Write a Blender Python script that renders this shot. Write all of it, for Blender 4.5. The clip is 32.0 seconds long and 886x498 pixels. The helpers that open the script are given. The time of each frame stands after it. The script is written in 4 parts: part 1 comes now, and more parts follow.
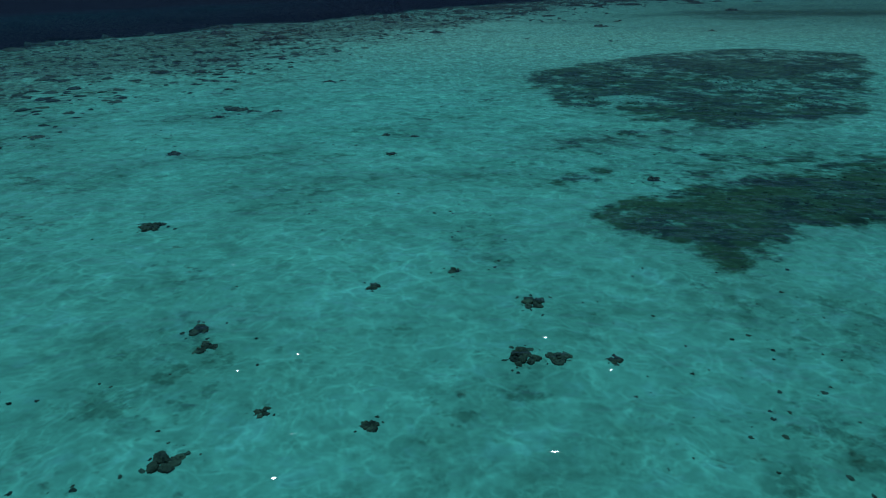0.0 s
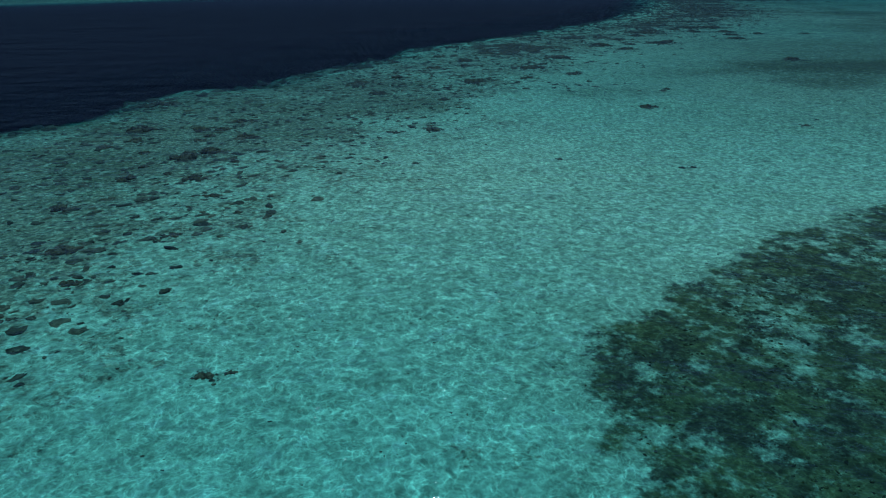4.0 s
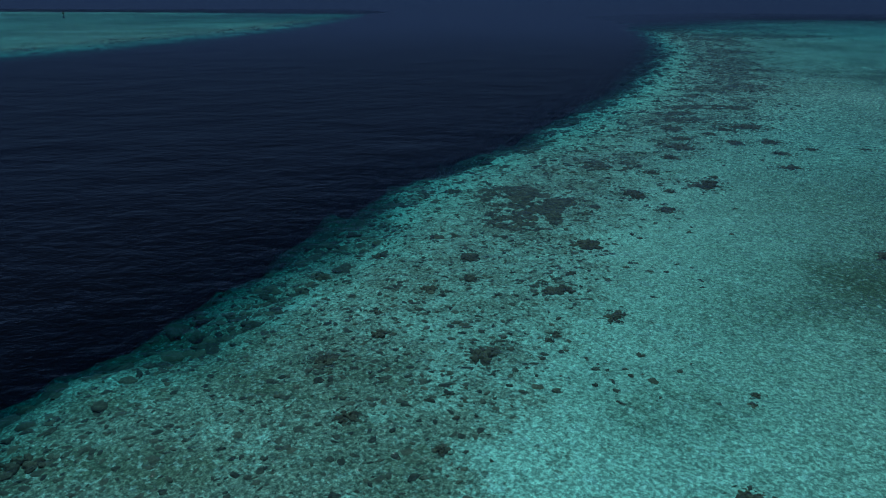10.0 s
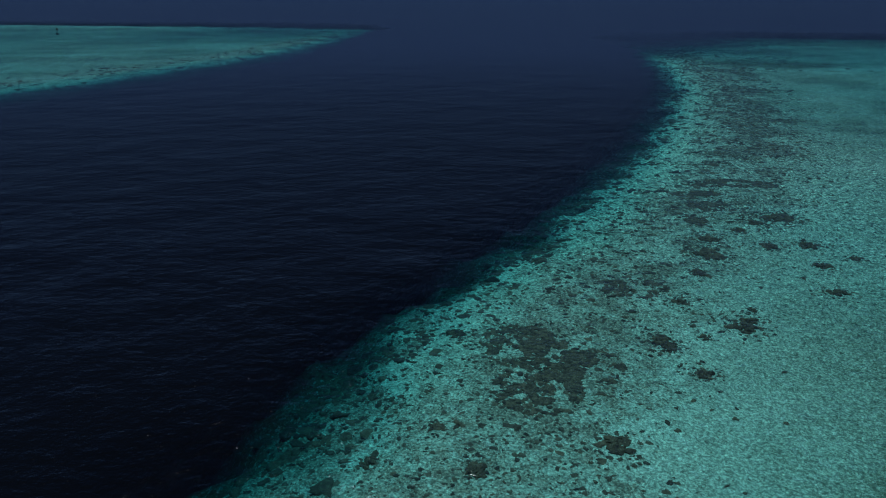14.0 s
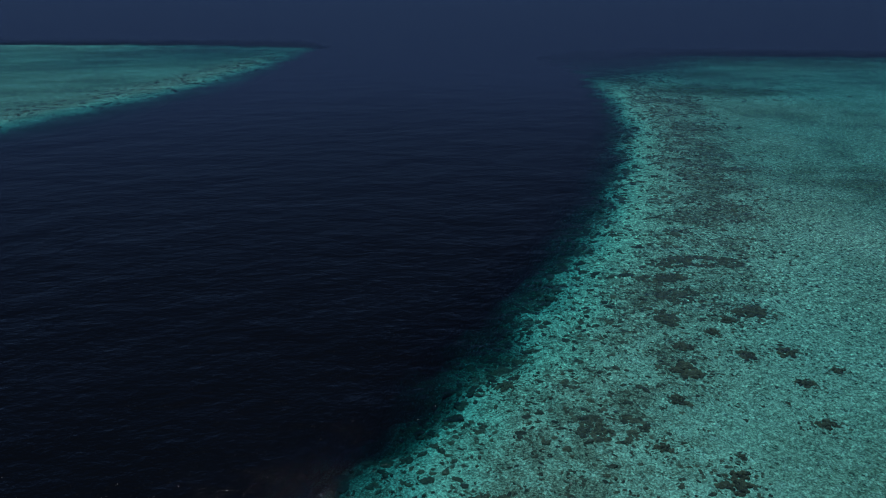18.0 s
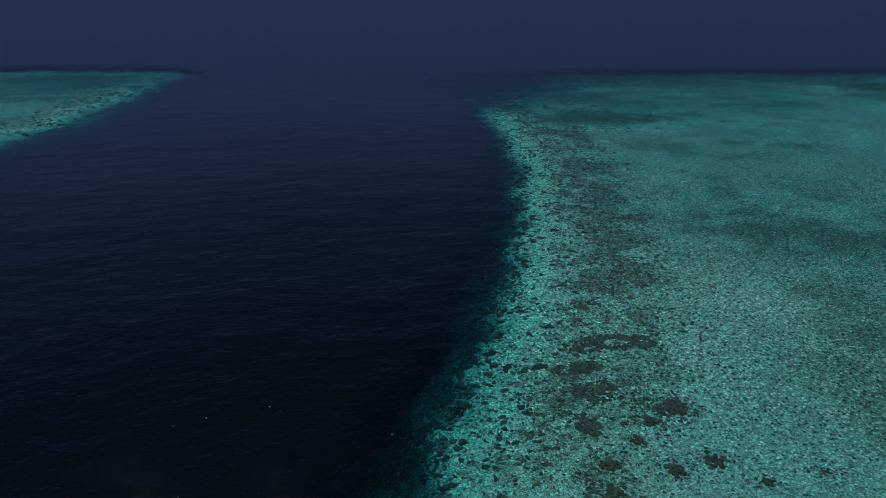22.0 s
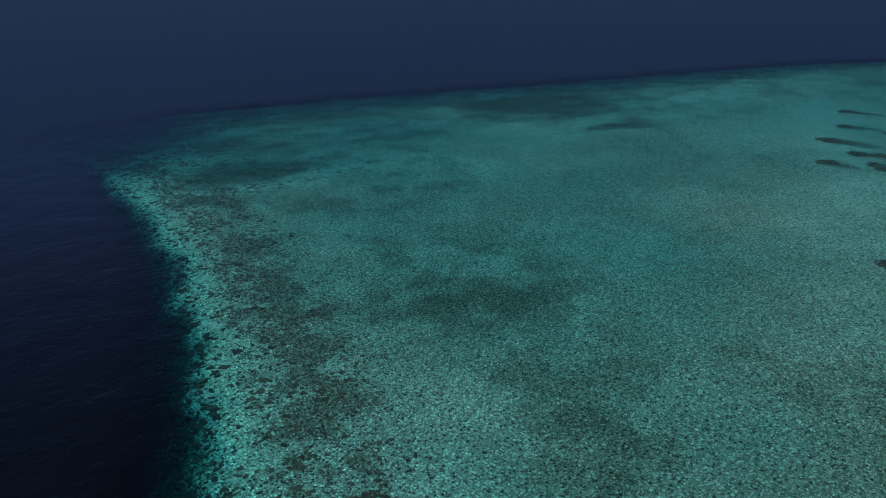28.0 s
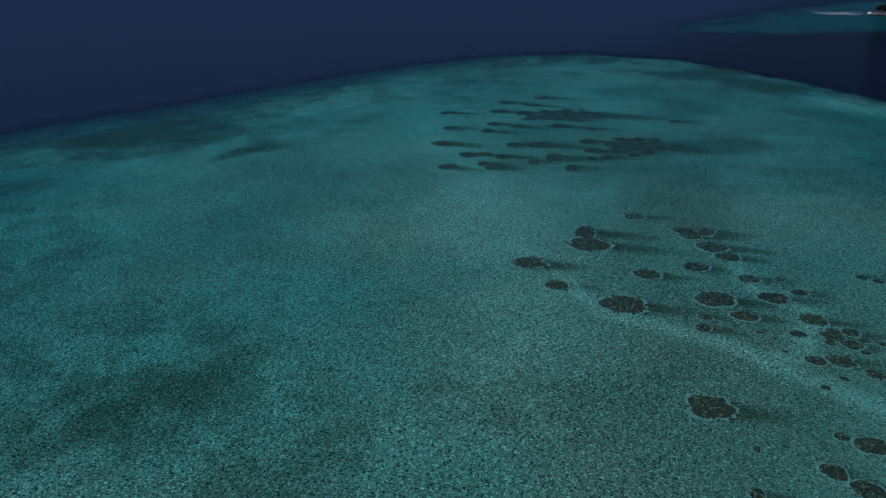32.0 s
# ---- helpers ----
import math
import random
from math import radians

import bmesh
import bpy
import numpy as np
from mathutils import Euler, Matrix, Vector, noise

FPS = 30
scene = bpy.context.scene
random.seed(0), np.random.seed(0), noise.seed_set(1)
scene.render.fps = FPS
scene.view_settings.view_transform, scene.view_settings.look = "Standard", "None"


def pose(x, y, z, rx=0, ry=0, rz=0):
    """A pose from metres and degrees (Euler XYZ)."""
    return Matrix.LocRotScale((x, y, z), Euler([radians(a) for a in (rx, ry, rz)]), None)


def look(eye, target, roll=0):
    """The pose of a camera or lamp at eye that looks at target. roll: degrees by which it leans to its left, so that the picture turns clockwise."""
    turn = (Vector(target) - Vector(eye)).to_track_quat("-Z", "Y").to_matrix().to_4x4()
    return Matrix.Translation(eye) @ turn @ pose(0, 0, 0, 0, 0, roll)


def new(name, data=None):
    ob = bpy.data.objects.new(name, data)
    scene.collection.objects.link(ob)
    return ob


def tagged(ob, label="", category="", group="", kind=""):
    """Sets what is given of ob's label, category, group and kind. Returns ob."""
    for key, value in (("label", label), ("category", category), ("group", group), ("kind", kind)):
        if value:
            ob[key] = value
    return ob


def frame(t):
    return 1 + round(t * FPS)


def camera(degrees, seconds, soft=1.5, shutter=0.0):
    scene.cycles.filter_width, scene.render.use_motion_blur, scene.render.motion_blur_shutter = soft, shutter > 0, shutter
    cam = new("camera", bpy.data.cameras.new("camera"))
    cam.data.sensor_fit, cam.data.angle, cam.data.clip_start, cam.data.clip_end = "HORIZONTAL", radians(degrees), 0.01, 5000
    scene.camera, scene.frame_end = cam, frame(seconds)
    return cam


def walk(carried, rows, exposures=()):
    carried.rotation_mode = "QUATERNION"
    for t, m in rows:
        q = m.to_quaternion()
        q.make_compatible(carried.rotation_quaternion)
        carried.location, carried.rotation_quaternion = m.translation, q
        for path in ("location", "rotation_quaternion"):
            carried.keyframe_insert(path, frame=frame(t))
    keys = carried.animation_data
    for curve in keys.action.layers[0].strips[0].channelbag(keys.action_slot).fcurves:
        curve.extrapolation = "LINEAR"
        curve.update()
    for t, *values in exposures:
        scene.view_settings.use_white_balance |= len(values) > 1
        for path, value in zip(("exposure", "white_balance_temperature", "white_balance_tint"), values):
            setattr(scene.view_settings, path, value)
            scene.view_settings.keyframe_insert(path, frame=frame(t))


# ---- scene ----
cam = camera(63.5, 32.0, 1.2)
PATH = [
    (0.0, (-1.03, -31.43, 2.89), (0.25, 62.09, -32.52), -0.19),
    (0.5, (-0.83, -29.01, 2.65), (0.18, 64.49, -32.80), -0.20),
    (1.0, (-0.68, -26.60, 2.66), (0.08, 66.88, -32.84), -0.21),
    (1.5, (-0.63, -24.19, 3.03), (0.11, 69.30, -32.44), -0.24),
    (2.0, (-0.61, -21.76, 3.73), (0.14, 71.78, -31.64), -0.27),
    (2.5, (-0.53, -19.37, 4.49), (0.31, 74.19, -30.80), -0.29),
    (3.0, (-0.43, -17.03, 5.31), (0.46, 76.54, -29.96), -0.28),
    (3.5, (-0.28, -14.74, 6.21), (0.21, 78.84, -29.04), -0.27),
    (4.0, (-0.09, -12.27, 7.37), (0.13, 81.35, -27.77), -0.28),
    (4.5, (0.09, -9.90, 8.36), (-0.10, 83.72, -26.78), -0.28),
    (6.5, (-0.02, -2.04, 12.77), (0.10, 91.59, -22.34), -0.22),
    (7.0, (0.01, 0.00, 14.20), (-0.00, 93.63, -20.93), -0.21),
    (7.5, (0.02, 2.07, 15.59), (0.08, 95.67, -19.63), -0.23),
    (8.0, (0.04, 4.20, 17.02), (0.19, 97.77, -18.26), -0.26),
    (8.5, (0.07, 6.33, 18.44), (0.20, 99.88, -16.88), -0.27),
    (9.0, (0.15, 8.47, 19.86), (0.26, 102.02, -15.47), -0.27),
    (9.5, (0.23, 10.66, 21.24), (0.31, 104.20, -14.11), -0.28),
    (10.0, (0.32, 12.88, 22.61), (0.39, 106.43, -12.72), -0.29),
    (10.5, (0.41, 15.11, 23.99), (0.43, 108.67, -11.32), -0.30),
    (11.0, (0.50, 17.31, 25.38), (0.49, 110.88, -9.92), -0.31),
    (11.5, (0.58, 19.43, 26.76), (0.59, 112.98, -8.56), -0.31),
    (12.0, (0.60, 21.43, 28.16), (0.52, 114.97, -7.20), -0.31),
    (12.5, (0.59, 23.36, 29.58), (0.45, 116.89, -5.82), -0.30),
    (13.0, (0.55, 25.26, 31.02), (0.35, 118.77, -4.43), -0.29),
    (13.5, (0.50, 27.16, 32.46), (0.30, 120.66, -3.02), -0.27),
    (14.0, (0.44, 29.10, 33.95), (0.27, 122.58, -1.57), -0.24),
    (14.5, (0.35, 31.04, 35.43), (0.13, 124.51, -0.12), -0.23),
    (16.5, (-0.16, 37.97, 41.07), (4.00, 131.38, 5.60), -0.34),
    (17.0, (-0.20, 39.77, 42.48), (5.00, 133.11, 6.96), -0.32),
    (17.5, (-0.22, 41.61, 43.89), (5.82, 134.88, 8.35), -0.30),
    (18.0, (-0.23, 43.47, 45.28), (7.03, 136.64, 9.70), -0.30),
    (18.5, (-0.21, 45.37, 46.66), (8.41, 138.41, 11.04), -0.31),
    (19.0, (-0.17, 47.29, 48.00), (9.97, 140.17, 12.37), -0.34),
    (19.5, (-0.10, 49.20, 49.29), (11.85, 141.86, 13.63), -0.36),
    (20.0, (0.01, 51.11, 50.55), (13.77, 143.55, 14.97), -0.35),
    (20.5, (0.14, 53.01, 51.78), (16.18, 145.13, 16.34), -0.33),
    (21.0, (0.30, 54.90, 53.00), (18.61, 146.64, 17.65), -0.32),
    (21.5, (0.48, 56.80, 54.22), (20.80, 148.15, 18.98), -0.31),
    (22.0, (0.68, 58.71, 55.47), (22.92, 149.64, 20.32), -0.29),
    (22.5, (0.90, 60.62, 56.75), (25.57, 150.94, 21.63), -0.28),
    (23.0, (1.13, 62.58, 58.09), (29.28, 151.87, 22.94), -0.27),
    (23.5, (1.37, 64.61, 59.49), (33.72, 152.45, 24.30), -0.29),
    (24.0, (1.61, 66.67, 60.93), (38.01, 152.89, 25.69), -0.31),
    (24.5, (1.88, 68.75, 62.43), (42.48, 153.07, 27.19), -0.33),
    (25.0, (2.18, 70.80, 63.94), (46.49, 153.24, 28.72), -0.33),
    (25.5, (2.51, 72.84, 65.47), (49.77, 153.63, 30.27), -0.33),
    (27.5, (4.83, 80.41, 71.79), (65.24, 151.86, 36.51), -0.28),
    (28.0, (5.67, 82.33, 73.19), (69.48, 150.76, 37.89), -0.26),
    (28.5, (6.57, 84.25, 74.56), (74.06, 149.05, 39.26), -0.25),
    (29.0, (7.50, 86.14, 75.88), (78.78, 146.75, 40.59), -0.23),
    (29.5, (8.46, 88.01, 77.16), (83.41, 144.03, 41.88), -0.23),
    (30.0, (9.46, 89.84, 78.38), (87.97, 140.75, 43.12), -0.25),
    (30.5, (10.49, 91.63, 79.54), (92.44, 136.80, 44.28), -0.28),
    (31.0, (11.55, 93.38, 80.62), (96.61, 132.35, 45.31), -0.30),
    (31.5, (12.65, 95.11, 81.67), (100.26, 127.85, 46.27), -0.32),
    (32.0, (13.77, 96.83, 82.71), (103.33, 123.65, 47.22), -0.31),
]
walk(cam, [(t, look(eye, target, roll)) for t, eye, target, roll in PATH],
     [(t, stops, kelvin, tint) for t, stops, kelvin, tint in ((0, -1.32, 5200, 6), (3, -1.26, 5200, 8), (4.5, -1.02, 5250, 10), (6.8, -0.96, 5150, 12), (8.2, -0.84, 5200, 13), (12, -0.67, 5380, 16), (20, -0.62, 5600, 17), (25, -0.60, 5650, 17), (28.5, -0.72, 5480, 17), (32, -0.93, 5250, 18))])

# ---------------------------------------------------------------- world and light
SUN_EL, SUN_AZ = 77.0, -14.0          # degrees; the azimuth is counted from +y towards +x
world = bpy.data.worlds.new("sky")
scene.world = world
world.use_nodes = True
sky = world.node_tree.nodes.new("ShaderNodeTexSky")
sky.sky_type, sky.sun_disc = "NISHITA", False
sky.dust_density, sky.ozone_density, sky.air_density = 0.0, 8.0, 0.7
sky.altitude = 6000
sky.sun_elevation, sky.sun_rotation = radians(SUN_EL), radians(SUN_AZ)
background = world.node_tree.nodes["Background"]
background.inputs["Strength"].default_value = 0.05
world.node_tree.links.new(sky.outputs["Color"], background.inputs["Color"])
sun_data = bpy.data.lights.new("sun", "SUN")
sun_data.energy, sun_data.angle, sun_data.color = 5.0, radians(0.55), (1.0, 0.96, 0.9)
sun = new("sun", sun_data)
az, el = radians(SUN_AZ), radians(SUN_EL)
sun.matrix_world = look((200 * math.sin(az) * math.cos(el), 200 * math.cos(az) * math.cos(el), 200 * math.sin(el)), (0, 0, 0))

# ---------------------------------------------------------------- numeric helpers
rng = np.random.default_rng(7)


def vnoise(x, y, seed=0):
    """Smooth value noise, 0 to 1, with cells of one unit."""
    xi, yi = np.floor(x).astype(np.int64), np.floor(y).astype(np.int64)
    u, v = x - xi, y - yi
    u, v = u * u * (3 - 2 * u), v * v * (3 - 2 * v)

    def h(a, b):
        n = (a * 374761393 + b * 668265263 + seed * 1442695041) & 0x7FFFFFFF
        n = ((n ^ (n >> 13)) * 1274126177) & 0x7FFFFFFF
        n = ((n ^ (n >> 16)) * 2246822519) & 0x7FFFFFFF
        return (n & 0xFFFFF) / 1048575.0

    low = h(xi, yi) * (1 - u) + h(xi + 1, yi) * u
    high = h(xi, yi + 1) * (1 - u) + h(xi + 1, yi + 1) * u
    return low * (1 - v) + high * v


def fbm(x, y, seed=0, octaves=4):
    total, weight, out = 0.0, 0.5, 0.0
    for k in range(octaves):
        out = out + weight * vnoise(x * 2**k, y * 2**k, seed + 17 * k)
        total += weight
        weight *= 0.55
    return out / total


def ramp(a, b, v):
    t = np.clip((v - a) / (b - a), 0, 1)
    return t * t * (3 - 2 * t)


def inside_distance(px, py, poly):
    """Distance to a closed outline, positive inside it."""
    best = np.full(px.shape, 1e9)
    odd = np.zeros(px.shape, bool)
    for (ax, ay), (bx, by) in zip(poly, poly[1:] + poly[:1]):
        dx, dy = bx - ax, by - ay
        t = np.clip(((px - ax) * dx + (py - ay) * dy) / (dx * dx + dy * dy), 0, 1)
        best = np.minimum(best, np.hypot(px - ax - t * dx, py - ay - t * dy))
        cross = (ay > py) != (by > py)
        odd ^= cross & (px < ax + (py - ay) * dx / (dy if dy else 1e-9))
    return np.where(odd, best, -best)


# ---------------------------------------------------------------- plan of the reefs
REEF = [(-31, 25), (-25, 42), (-21.5, 50), (-15, 65), (-9, 79), (0, 103), (11, 123), (25, 148), (42, 178), (57, 216), (72, 258), (84, 303),
        (93, 355), (96, 430), (89, 476), (112, 505), (183, 515), (290, 495), (420, 454), (590, 403), (720, 362), (815, 316), (885, 262),
        (907, 190), (850, 81), (708, -12), (595, -58), (470, -150), (380, -330), (150, -520), (-160, -420), (-95, -160), (-55, -40)]
WEST_REEF = [(-175, 235), (-147, 267), (-125, 303), (-98, 361), (-80, 410), (-67, 473), (-53, 530), (-38, 566), (-58, 592), (-140, 612), (-268, 635),
             (-371, 655), (-700, 690), (-1100, 560), (-1000, 100), (-560, -60), (-300, 90)]
EAST_REEF = [(1354, 133), (1262, 60), (1236, -10), (1243, -86), (1324, -232), (1480, -480), (2100, -900), (2900, -1000), (3060, -524), (2400, -210), (2061, -107), (1700, 20), (1534, 75)]
WEED_NORTH = [(17, 15.4), (12.4, 12.4), (9.1, 9.8), (6.4, 7.7), (4.0, 6.1), (3.4, 4.1), (2.6, 2.9), (3.1, 0.8), (3.3, -1.0), (3.2, -2.4), (3.2, -3.7), (2.7, -5.1), (3.6, -5.8), (4.4, -5.2), (5.2, -5.7), (5.1, -6.9), (5.6, -7.9), (6.7, -8.3), (9, -9), (14, -7), (20, 2), (25, 13), (20, 16)]
WEED_SOUTH = [(2.2, -17.9), (2.9, -16.9), (4.3, -16.0), (5.8, -15.0), (8.6, -14.0), (12.4, -13.0), (16, -13), (16, -16), (10, -18), (6.4, -18.5), (5.3, -19.6), (4.3, -20.8), (3.6, -20.9), (3.5, -20.3), (3.6, -19.5), (3.0, -18.8), (2.5, -18.5)]
# thinner weed round the beds: x, y, width, depth, strength
WEED_WISPS = [(1.4, -2.4, 1.9, 2.2, .9), (0.6, -3.8, 2.4, 1.8, .74), (2.0, 3.4, 1.4, 1.6, .8), (9.5, -12.8, 9, 3.0, .80), (6.0, -14.0, 4, 1.8, .76), (5.8, -14.6, 6, 4.5, .77), (3.2, -14.2, 4.5, 3, .75), (4.4, -15.0, 1.6, 1.2, .84), (2.4, -14.8, 3.6, 2.2, .70), (4.6, -12.6, 5.4, 3.0, .72), (5.8, -11.6, 3.6, 2.0, .74), (1.2, -13.2, 3.5, 2.5, .62), (5.5, -8.8, 5.5, 1.8, .82), (-1.2, -6.0, 5.0, 3.2, .66), (3.5, -10.5, 8, 4, .70), (-9.0, -6.6, 8, 2.6, .60), (-4.5, -8.5, 5, 3, .58)]
WEED_GAP = (6.2, -3.0, 1.1, 0.8)   # a clearing in the northern bed
SAND_STREAMS = [[(210, 118), (193, 106), (188, 93), (181, 73), (171, 61), (161, 45)], [(237, 69), (219, 65), (208, 53), (181, 58), (178, 63)]]   # bare sand that runs between the coral patches
SCAR = [(369, 37), (342, 28), (313, 9)]   # edge of a shallow furrow
STANDS = [([(115, 212), (130, 220), (150, 229), (137, 205), (136, 187), (128, 186), (116, 197)], .65, 10), ([(99.5, 171), (115, 170), (117, 153), (112, 135), (102, 122), (85, 138), (91, 155)], .7, 8),
          ([(143, 157), (148, 147), (154, 124), (160, 99), (127, 93), (123, 107), (131, 130)], .5, 10), ([(99, 164), (123, 165), (131, 150), (83, 113), (74.5, 121), (74, 130), (79.5, 145)], .55, 8),
          ([(148, 239), (178, 240), (197, 217), (194, 193), (191, 177), (186, 180), (187, 212), (174, 230)], .5, 7)]   # stands of turf algae with their strength and soft edge
DARK_FLAT = [(90, 185), (94, 150), (112, 130), (150, 150), (215, 190), (260, 245), (215, 290), (135, 280), (100, 238)]
# softer stands of turf algae on the flats: x, y, length across, length along, strength
TURF = [(146, 353, 52, 36, .9), (365, 356, 100, 50, .85), 
        (343, 303, 50, 22, 1.0), (329, 74, 70, 36, .55), (420, 60, 80, 66, .7)]
TURF_FAR = [(362, 385, 96, 60, 1.05), (538, 65, 66, 60, .6), (50, 66, 40, 24, .95), (36, 56, 16, 10, .7), (14, 50, 10, 9, .4), (60, 95, 26, 20, .45),
            (620, 260, 90, 50, .5), (405, 98, 34, 40, 1.1), (485, 138, 40, 46, .7), (700, 180, 90, 60, .5)]


def edge_inside(x, y):
    """Distance inside the nearest reef's rim, with a ragged rim."""
    s = inside_distance(x, y, REEF)
    west, east = inside_distance(x, y, WEST_REEF), inside_distance(x, y, EAST_REEF)
    s = np.maximum(np.maximum(s, west), east) + 0.3 + 1.5 * ramp(130, 100, y) + 0.8 * ramp(62, 40, y)
    far = np.hypot(x, y - 60) / 250
    return s + 11 * np.clip(far, 0.75, 3) * (fbm(x / 13, y / 13, 3) - 0.5) + np.clip(far, 0.9, 3) * (8 * (fbm(x / 4.5, y / 4.5, 5) - 0.5) + 2.6 * (fbm(x / 1.9, y / 1.9, 6) - 0.5))


def turf_cover(x, y):
    c = np.zeros(x.shape)
    for (cx, cy, w, d, k) in TURF + TURF_FAR:
        wx = x + w * 0.5 * (fbm(x / (w * .35), y / (w * .35), 11) - 0.5)
        wy = y + d * 0.9 * (fbm(x / (w * .35), y / (w * .35), 12) - 0.5)
        r = np.sqrt(((wx - cx) / (0.6 * w)) ** 2 + ((wy - cy) / (0.6 * d)) ** 2)
        c = np.maximum(c, k * (1 - ramp(0.1, 1.5, r)))
    return c


def sea_floor(x, y):
    """Height of the sea floor."""
    s = edge_inside(x, y)
    s = s / (1 + 1.6 * ramp(380, 480, y + 0.25 * np.maximum(x - 100, 0)) * ramp(90, 150, x) + 3 * ramp(1000, 1200, x) + 1.5 * ramp(480, 600, x) * ramp(260, 200, y) + 4.2 * ramp(-30, -80, x) * ramp(130, 200, y) * (s < 0) + 0.55 * ramp(5, 50, y) * ramp(420, 330, y) * ramp(-60, -40, x) * (s < 0))   # the seaward slope is gentler
    z = np.interp(s, [-60, -30, -14, -9, -6.5, -4.5, -2.5, -0.5, 2, 5, 12, 30], [-40, -32, -19, -12, -8, -5.6, -3.9, -2.8, -2.1, -1.75, -1.55, -1.5])
    flat = ramp(5, 40, s)
    z = z + flat * 0.7 * (fbm(x / 60, y / 60, 21) - 0.5) - flat * ramp(200, 600, np.hypot(x, y)) * 0.35 - ramp(1000, 1200, x) * 1.1 - 0.1 * ramp(10, -8, y) * flat
    z = z + 0.3 * np.exp(-(((x - 2) / 12) ** 2 + ((y - 18) / 11) ** 2))
    z = z - 0.4 * ramp(480, 620, x) * ramp(300, 200, y) * (1 - ramp(20, 110, s * 2.5)) * (1 - np.exp(-(((x - 585) / 45) ** 2 + ((y + 45) / 40) ** 2)))
    seaward = ramp(330, 430, y + 0.22 * np.maximum(x - 100, 0)) * ramp(80, 130, x)
    z = z - 0.2 * ramp(200, 350, y - 0.12 * x) * flat - 0.12 * flat * np.exp(-(((x - 160) / 80) ** 2 + ((y - 250) / 70) ** 2))
    z = z - 1.6 * seaward * (1 - ramp(15, 90, s * 2.6)) - 2.4 * np.exp(-(((x - 112) / 55) ** 2 + ((y - 478) / 70) ** 2)) - 0.3 * np.exp(-(((x - 190) / 90) ** 2 + ((y - 380) / 80) ** 2))
    z = z - 0.35 * np.exp(-(((s - 6) / 6) ** 2)) * ramp(60, 120, y) * (1 - 0.6 * ramp(140, 190, y))
    return z + 0.10 * (fbm(x / 2.5, y / 2.5, 23) - 0.5) - 1.3 * ramp(420, 600, y) * ramp(20, -20, x) * ramp(-230, -100, x) * ramp(-4, 10, s) - 0.15 * flat * ramp(-40, -120, x) + 1.0 * np.exp(-(((x - 572) / 26) ** 2 + ((y + 32) / 26) ** 2)) * flat


def coral_chance(x, y):
    """How thickly coral stands, 0 to 1."""
    s = edge_inside(x, y)
    band = ramp(-9, -1, s) * (1 - ramp(19 + 3 * ramp(48, 25, y), 28 + 16 * ramp(90, 160, y) + 5 * ramp(48, 25, y), s))
    strip = np.exp(-(((s - 6) / 5) ** 2)) * ramp(75, 110, y)
    clump = ramp(0.40, 0.60, fbm(x / 3.5, y / 3.5, 31)) * ramp(0.30, 0.52, fbm(x / 13, y / 13, 33)) * 0.8 + 0.2
    clump = clump + ramp(100, 60, y) * (0.42 + 0.3 * ramp(0.33, 0.58, fbm(x / 5, y / 3.5, 34)) - clump)
    inner = 0.9 * np.exp(-(((s - 27) / 10) ** 2)) * ramp(130, 190, y) * ramp(0.42, 0.60, fbm(x / 9, y / 9, 35)) * (x > -30)
    return np.clip(band * clump * (1 - 0.85 * strip) + inner + 0.95 * (0.25 + 0.75 * ramp(0.38, 0.58, fbm(x / 14, y / 14, 36)) * (1 - ramp(110, 80, y)) + 0.6 * ramp(110, 80, y)) * np.exp(-(((s + 1.5) / 3) ** 2)), 0, 1)


# ---------------------------------------------------------------- materials
def nodes_of(name):
    m = bpy.data.materials.new(name)
    m.use_nodes = True
    t = m.node_tree
    return m, t, t.nodes["Principled BSDF"]


def node(t, kind, **inputs):
    n = t.nodes.new("ShaderNode" + kind)
    for key, value in inputs.items():
        slot = n.inputs[int(key[1:])] if key[0] == "i" and key[1:].isdigit() else n.inputs[key.replace("_", " ")]
        if hasattr(value, "links") or isinstance(value, bpy.types.NodeSocket):
            t.links.new(value, slot)
        else:
            slot.default_value = value
    return n


def math_node(t, op, a, b=0.0, clamp=False):
    n = node(t, "Math", i0=a, i1=b)
    n.operation, n.use_clamp = op, clamp
    return n.outputs[0]


def mix_colour(t, fac, a, b):
    n = t.nodes.new("ShaderNodeMix")
    n.data_type = "RGBA"
    for slot, value in ((n.inputs[0], fac), (n.inputs[6], a), (n.inputs[7], b)):
        if isinstance(value, bpy.types.NodeSocket):
            t.links.new(value, slot)
        else:
            slot.default_value = value
    return n.outputs[2]


def noise_at(t, where, scale, detail=4.0, rough=0.55, twist=0.0):
    return node(t, "TexNoise", Vector=where, Scale=scale, Detail=detail, Roughness=rough, Distortion=twist).outputs[0]


def sharpen(t, value, low, high):
    n = node(t, "MapRange", Value=value, From_Min=low, From_Max=high)
    n.interpolation_type = "SMOOTHSTEP"
    return n.outputs[0]


